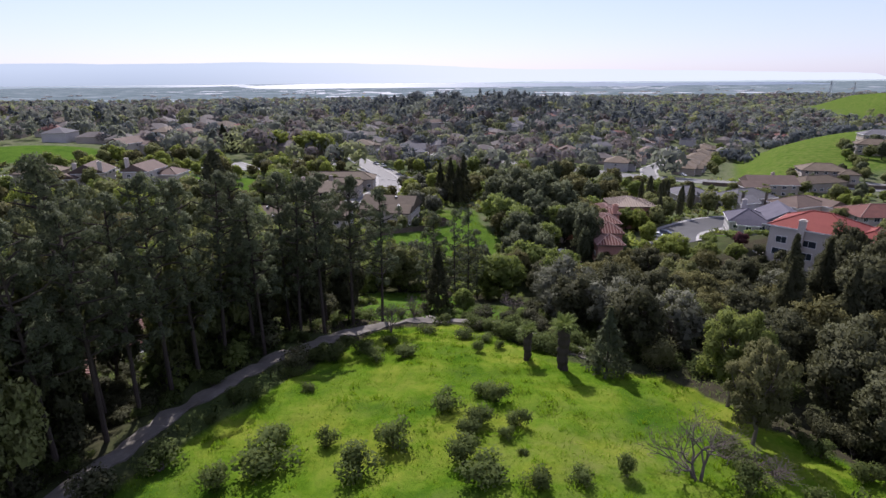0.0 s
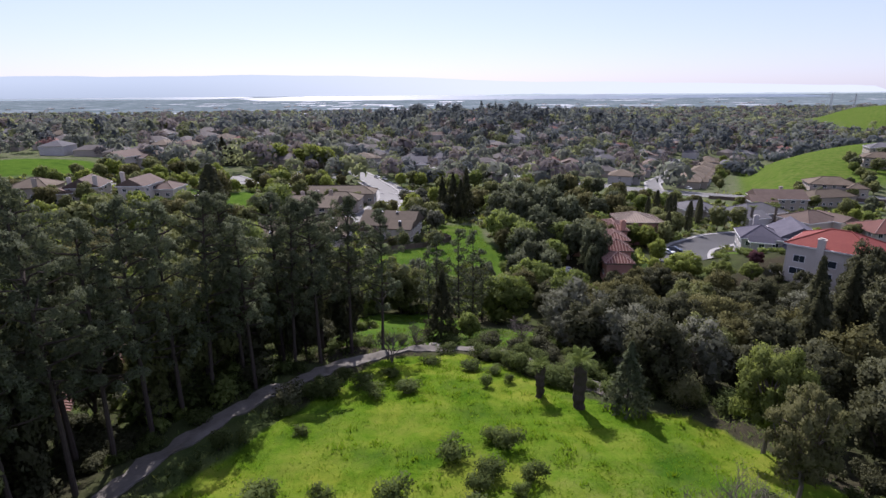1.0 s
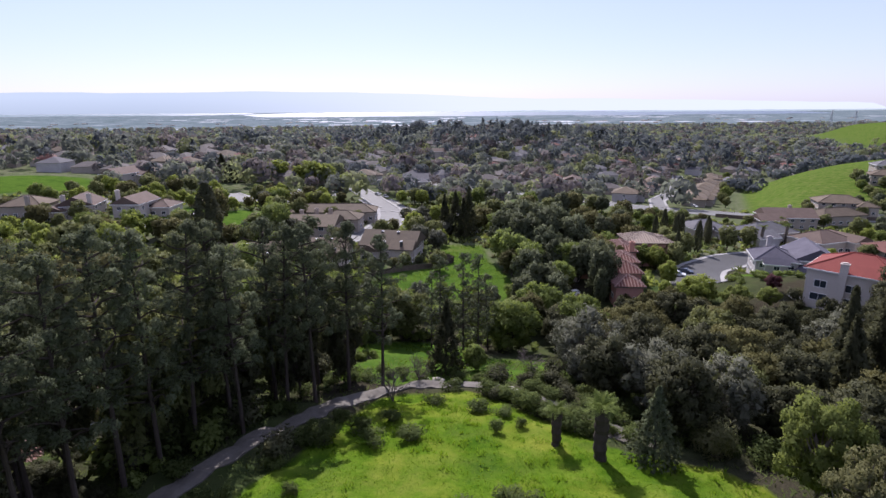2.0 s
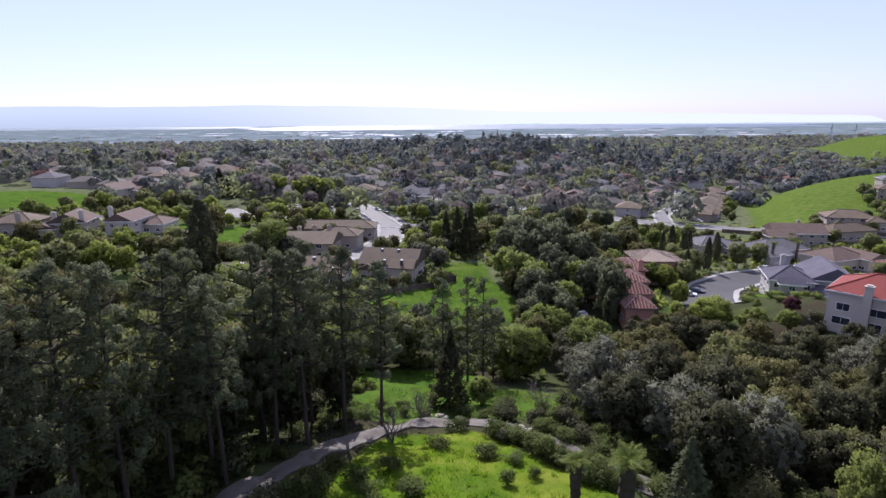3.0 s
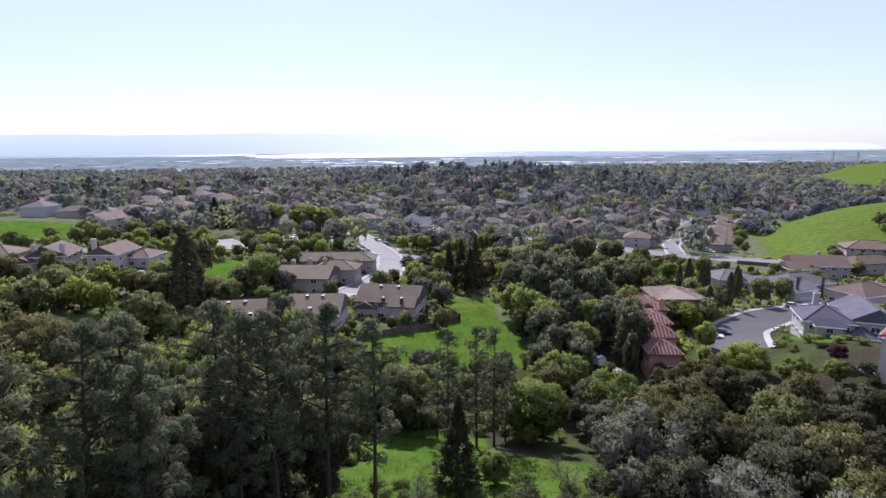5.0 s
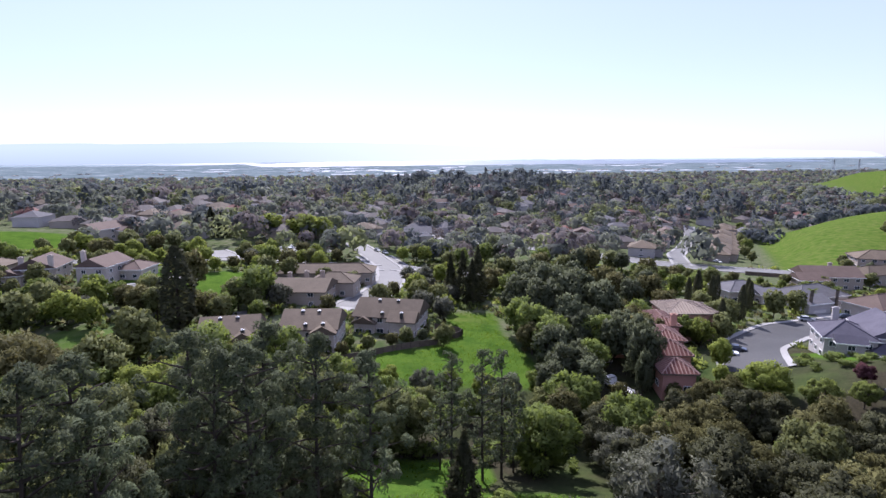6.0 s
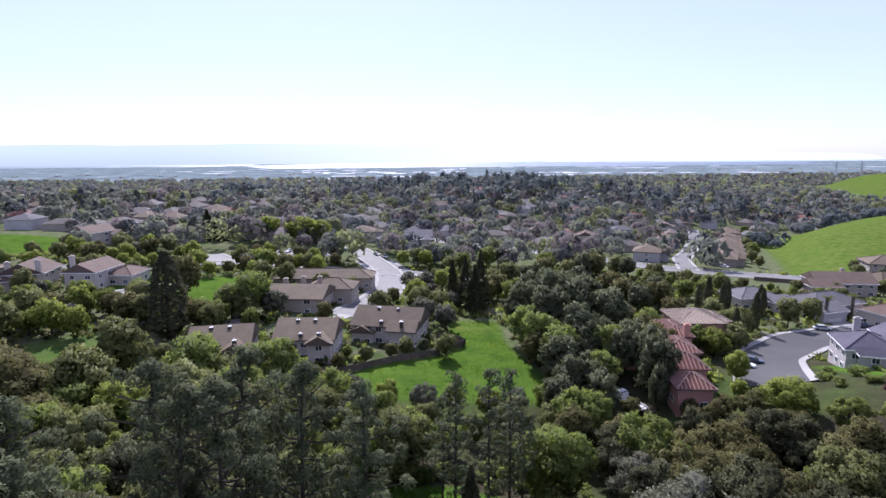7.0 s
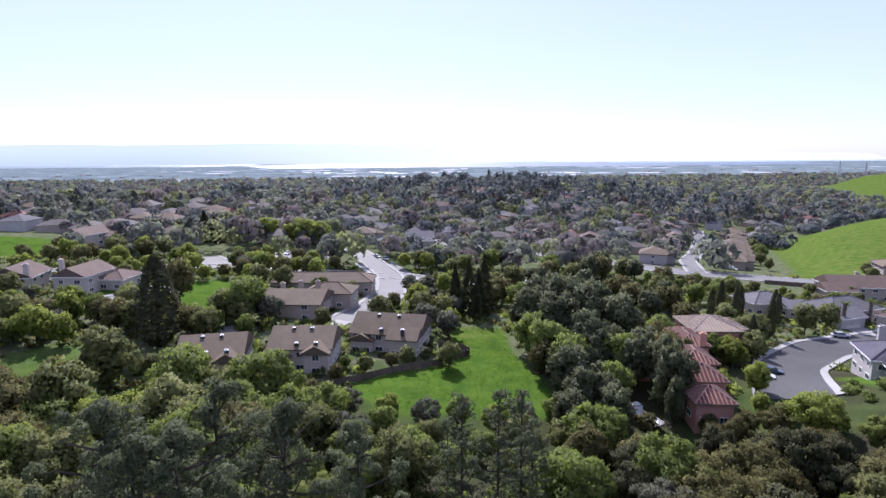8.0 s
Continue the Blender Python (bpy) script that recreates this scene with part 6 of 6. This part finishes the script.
scatter(10, 205, 330, 240, 256, ("mid_oak", "mid_dark"), 5, 8, 5, 10)

# ---- meadow grass ----
rng_g = np.random.default_rng(21)
n = 95000
gx, gy = rng_g.uniform(-30, 46, n), rng_g.uniform(8, 82, n)
keep = knoll_mask(gx, gy) > rng_g.uniform(0.2, 0.9, n)
patch = np.array([noise.noise((a * 0.25, b * 0.25, 3.0)) for a, b in zip(gx, gy)])
keep &= patch > rng_g.uniform(-0.55, 0.25, n)
gx, gy, patch = gx[keep], gy[keep], patch[keep]
base = np.stack([gx, gy, ground(gx, gy) + hummock(gx, gy)], -1)
up = np.zeros_like(base)
up[:, 2] = 1.2
tagged(new("meadow_grass", quad_mesh("meadow_grass", leaves(rng_g, base + (0, 0, 0.06), up, 0.21, 0, 0.22, up * 2.0) , GRASS_LEAF)), "long lush green grass in tufts on the knoll", "grass", kind="stuff")
n = 1700
tx, ty = rng_g.uniform(-26, 44, n), rng_g.uniform(20, 80, n)
lush = np.array([noise.noise((a * 0.13, b * 0.13, 7.0)) for a, b in zip(tx, ty)])
keep = (knoll_mask(tx, ty) > 0.6) & (lush > rng_g.uniform(-0.15, 0.45, n))
tx, ty = np.repeat(tx[keep], 14), np.repeat(ty[keep], 14)
tx, ty = tx + rng_g.normal(0, 0.30, len(tx)), ty + rng_g.normal(0, 0.30, len(ty))
base = np.stack([tx, ty, ground(tx, ty) + hummock(tx, ty) + 0.16], -1)
up = np.zeros_like(base)
up[:, 2] = 1.4
tagged(new("tussock_grass", quad_mesh("tussock_grass", leaves(rng_g, base, up, 0.52, 0, 0.16, up * 1.5), GRASS_LEAF)), "taller tussocks of grass scattered over the knoll", "grass", kind="stuff")
lx, ly = rng_g.uniform(-14, 34, 26000), rng_g.uniform(84, 194, 26000)
keep = (lawn_mask(lx, ly) > 0.5) & (np.array([noise.noise((a * 0.16, b * 0.16, 8.0)) for a, b in zip(lx, ly)]) > rng_g.uniform(-0.4, 0.35, len(lx)))
lx, ly = lx[keep], ly[keep]
base = np.stack([lx, ly, ground(lx, ly) + 0.12], -1)
up = np.zeros_like(base)
up[:, 2] = 1.0
ux, uy = rng_g.uniform(-60, 45, 30000), rng_g.uniform(40, 100, 30000)
keep = (knoll_mask(ux, uy) < 0.3) & (np.array([noise.noise((a * 0.12, b * 0.12, 4.0)) for a, b in zip(ux, uy)]) > rng_g.uniform(-0.5, 0.35, len(ux)))
keep &= np.min(np.hypot(ux[:, None] - TRACK_XY[None, :, 0], uy[:, None] - TRACK_XY[None, :, 1]), 1) > 2.2
ux, uy = ux[keep], uy[keep]
under = np.stack([ux, uy, ground(ux, uy) + 0.15], -1)
lift = np.zeros_like(under)
lift[:, 2] = 1.0
tagged(new("woodland_grass", quad_mesh("woodland_grass", leaves(rng_g, under, lift, 0.5, 0, 0.22), BRUSH_LEAF)), "dull green grass and weeds under the trees", "grass", kind="stuff")
tagged(new("rank_grass", quad_mesh("rank_grass", leaves(rng_g, base, up, 0.42, 0, 0.2), GRASS_LEAF)), "uneven rank grass on the valley lawn", "grass", kind="stuff")

# ---- far woods and far town ----
rng_far = np.random.default_rng(8)


def crowns(x, y, h, r, per, size, mat, name, label, pointed=0.0):
    """Many far trees in one mesh: leaf clumps heaped to uneven crowns, some of them pointed."""
    m = len(x)
    base = np.stack([x, y, ground(x, y)], -1)
    c = np.repeat(base, per, 0)
    hh, rr = np.repeat(h, per), np.repeat(r, per)
    o = ball(rng_far, m * per)
    o[:, 2] = np.where(o[:, 2] < -0.5, -o[:, 2], o[:, 2])
    lump = 1 + 0.22 * np.sin(o[:, 0] * 5 + np.repeat(x, per)) * np.cos(o[:, 1] * 5 + np.repeat(y, per)) * np.cos(o[:, 2] * 4)
    k = rng_far.uniform(0.85, 1.03, m * per) * lump
    spire = np.repeat(rng_far.random(m) < pointed, per)
    taper = np.where(spire, 1.25 * (1 - (o[:, 2] + 1) / 2.1), 1.0)
    p = c + np.stack([o[:, 0] * rr * k * taper, o[:, 1] * rr * k * taper, hh * 0.52 + o[:, 2] * hh * 0.48 * k], -1)
    q = shingled(rng_far, p, o, 1.0, 0.5, None, 0.35, 0.1)
    mid = q[:, :4].mean(1, keepdims=True)
    q[:, :4] = mid + (q[:, :4] - mid) * (np.repeat(r, per) * size * np.where(spire, 0.7, 1.0))[:, None, None]
    me = quad_mesh(name, q, mat)
    tone = np.clip(np.repeat(rng_far.random(m), per) + rng_far.normal(0, 0.12, m * per), 0, 1)
    me.attributes.new("tone", "FLOAT", "POINT").data.foreach_set("value", np.repeat(tone, 3).astype(np.float32))
    tagged(new(name, me), label, "trees", kind="stuff")


def far_scatter(n, y0, y1, margin, gap_house):
    y = np.sqrt(rng_far.uniform(y0 * y0, y1 * y1, n))
    x = rng_far.uniform(-1, 1, n) * (y * 0.92 + margin) + y * 0.07
    ok = (hill_mask(x, y) < 0.05) & (hill_mask(x + 9, y - 7) < 0.05)
    near = y < 760
    hd = np.full(n, 99.0)
    rd = np.full(n, 99.0)
    for a, b in HOUSE_XY:
        hd = np.minimum(hd, np.hypot(x - a, y - b))
    for (a, b), w in ROAD_POINTS:
        rd = np.minimum(rd, np.hypot(x - a, y - b) - w)
    band = np.abs((x - 178) * 0.85 - (y - 309) * 0.527)
    ok &= ~((band < 15) & (y > 285) & (y < 540))
    ok &= ~near | ((hd > gap_house) & (rd > 1.5))
    return x[ok], y[ok]


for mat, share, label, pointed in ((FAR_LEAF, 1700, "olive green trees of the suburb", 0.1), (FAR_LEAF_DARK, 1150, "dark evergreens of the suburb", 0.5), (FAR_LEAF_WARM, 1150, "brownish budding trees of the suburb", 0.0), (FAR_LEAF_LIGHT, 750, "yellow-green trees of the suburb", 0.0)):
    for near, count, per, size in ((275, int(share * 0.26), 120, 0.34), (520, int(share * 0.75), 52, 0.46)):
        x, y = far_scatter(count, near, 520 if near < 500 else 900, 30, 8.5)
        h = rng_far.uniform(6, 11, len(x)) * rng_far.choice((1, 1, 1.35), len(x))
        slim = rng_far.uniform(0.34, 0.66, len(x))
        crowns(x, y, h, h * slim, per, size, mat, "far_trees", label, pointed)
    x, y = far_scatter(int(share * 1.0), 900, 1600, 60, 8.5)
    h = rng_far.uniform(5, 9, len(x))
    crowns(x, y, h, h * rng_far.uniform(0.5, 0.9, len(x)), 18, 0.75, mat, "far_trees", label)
# belt of trees on the back of the green hill
n = 130
x, y = rng_far.uniform(288, 600, n), rng_far.uniform(447, 480, n)
pick = np.array([noise.noise((a * 0.03, 0, 2.0)) for a in x]) > rng_far.uniform(-0.5, 0.3, n)
x, y = x[pick], y[pick]
h = rng_far.uniform(4, 10, len(x))
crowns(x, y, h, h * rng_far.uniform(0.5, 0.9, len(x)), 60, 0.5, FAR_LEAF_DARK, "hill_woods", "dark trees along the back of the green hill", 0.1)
# the wooded rise in the middle distance
n = 460
x, y = rng_far.normal(140, 170, n), rng_far.normal(640, 70, n)
h = rng_far.uniform(9, 22, n)
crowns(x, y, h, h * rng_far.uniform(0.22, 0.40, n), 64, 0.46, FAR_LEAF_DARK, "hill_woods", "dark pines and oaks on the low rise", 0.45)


def far_roofs(n, y0, y1, mat, label, size, clustered=False):
    """Low buildings on the plain, too far to tell apart."""
    x, y = far_scatter(n, y0, y1, 50, 8)
    if clustered:
        ok = np.array([noise.noise((a * 0.0022, b * 0.006, 1.0)) for a, b in zip(x, y)]) > 0.08 + 0.5 * np.abs(x / y - 0.02)
        x, y = x[ok], y[ok]
    quads = []
    for a, b in zip(x, y):
        w, d, h = rng_far.uniform(*size), rng_far.uniform(*size), rng_far.uniform(*((0.3, 0.8) if clustered else (1.5, 3.5)))
        z = gz(a, b)
        lo = np.array([(a - w / 2, b - d / 2, z), (a + w / 2, b - d / 2, z), (a + w / 2, b + d / 2, z), (a - w / 2, b + d / 2, z)])
        hi = lo + (0, 0, h)
        quads += [np.stack([lo[i], lo[(i + 1) % 4], hi[(i + 1) % 4], hi[i]]) for i in range(4)] + [hi]
    tagged(new("far_buildings", quad_mesh("far_buildings", np.stack(quads), mat)), label, "buildings", kind="stuff")


def far_homes(n, y0, y1, wall, roof, label):
    """Small houses among the far trees, each a box under a hipped roof."""
    x, y = far_scatter(n, y0, y1, 0, 12)
    walls, roofs = [], []
    for a, b in zip(x, y):
        w, d, h, t = rng_far.uniform(6, 9), rng_far.uniform(5, 7), rng_far.uniform(4, 6), rng_far.uniform(0, 3.1)
        z = gz(a, b) - 0.5
        cs, sn = math.cos(t), math.sin(t)
        at_ = lambda u, v, k: np.array((a + u * cs - v * sn, b + u * sn + v * cs, z + k))
        lo = [at_(su * w, sv * d, 0) for su, sv in ((-1, -1), (1, -1), (1, 1), (-1, 1))]
        hi = [p + (0, 0, h) for p in lo]
        ev = [at_(su * (w + 0.5), sv * (d + 0.5), h) for su, sv in ((-1, -1), (1, -1), (1, 1), (-1, 1))]
        r0, r1 = at_(-(w - d), 0, h + d * 0.45), at_(w - d, 0, h + d * 0.45)
        walls += [np.stack([lo[i], lo[(i + 1) % 4], hi[(i + 1) % 4], hi[i]]) for i in range(4)]
        roofs += [np.stack([ev[0], ev[1], r1, r0]), np.stack([ev[2], ev[3], r0, r1]), np.stack([ev[1], ev[2], r1, r1]), np.stack([ev[3], ev[0], r0, r0])]
    for quads, mat, words in ((walls, wall, "walls"), (roofs, roof, "roofs")):
        tagged(new("far_homes", quad_mesh("far_homes", np.stack(quads), mat)), label + " " + words + " among the far trees", "buildings", kind="stuff")


far_homes(330, 330, 760, STUCCO_TAN, SHINGLE_DUSK, "brown and cream house")
far_homes(280, 330, 860, STUCCO_GREY, SHINGLE_GREY, "grey house")
far_homes(60, 330, 760, STUCCO_CREAM, RED_TILE, "red and cream house")
far_roofs(260, 800, 1700, SHINGLE_BROWN, "brown roofs of the far suburb", (9, 16))
far_roofs(200, 800, 2200, STUCCO_TAN, "pale walls of the far suburb", (9, 15))
far_roofs(900, 1500, 2900, FAR_WHITE, "long white sheds on the plain by the bay", (20, 75), True)


def pylon(x, y, h):
    """A lattice mast with four legs, bracing and three cross arms."""
    z = gz(x, y)
    ob = thing("transmission_tower", pose(x, y, z, 0, 0, 20), "tall hazy steel lattice transmission tower", "tower", "transmission towers")
    for sx, sy in ((-1, -1), (1, -1), (1, 1), (-1, 1)):
        part("leg", quad_mesh("leg", tube([(sx * 5, sy * 5, -3), (sx * 1.4, sy * 1.4, h * 0.6), (sx * 0.5, sy * 0.5, h)], (0.45, 0.35, 0.25), 4), STEEL), ob)
    br = []
    for k in range(8):
        a, b = k / 8, (k + 1) / 8
        ra, rb = 5 * (1 - a) + 0.6 * a, 5 * (1 - b) + 0.6 * b
        for s in range(4):
            c = [(-1, -1), (1, -1), (1, 1), (-1, 1)]
            p, q = c[s], c[(s + 1) % 4]
            br.append(tube([(p[0] * ra, p[1] * ra, a * h), (q[0] * rb, q[1] * rb, b * h)], (0.22, 0.22), 3))
    part("bracing", quad_mesh("bracing", np.concatenate(br), STEEL), ob)
    for k in (0.72, 0.84, 0.96):
        part("cross_arm", quad_mesh("cross_arm", tube([(-8 * (1.3 - k) - 3, 0, h * k), (0, 0, h * k + 1), (8 * (1.3 - k) + 3, 0, h * k)], (0.2, 0.5, 0.2), 4), STEEL), ob)


pylon(950, 1120, 46)
pylon(1010, 1260, 46)
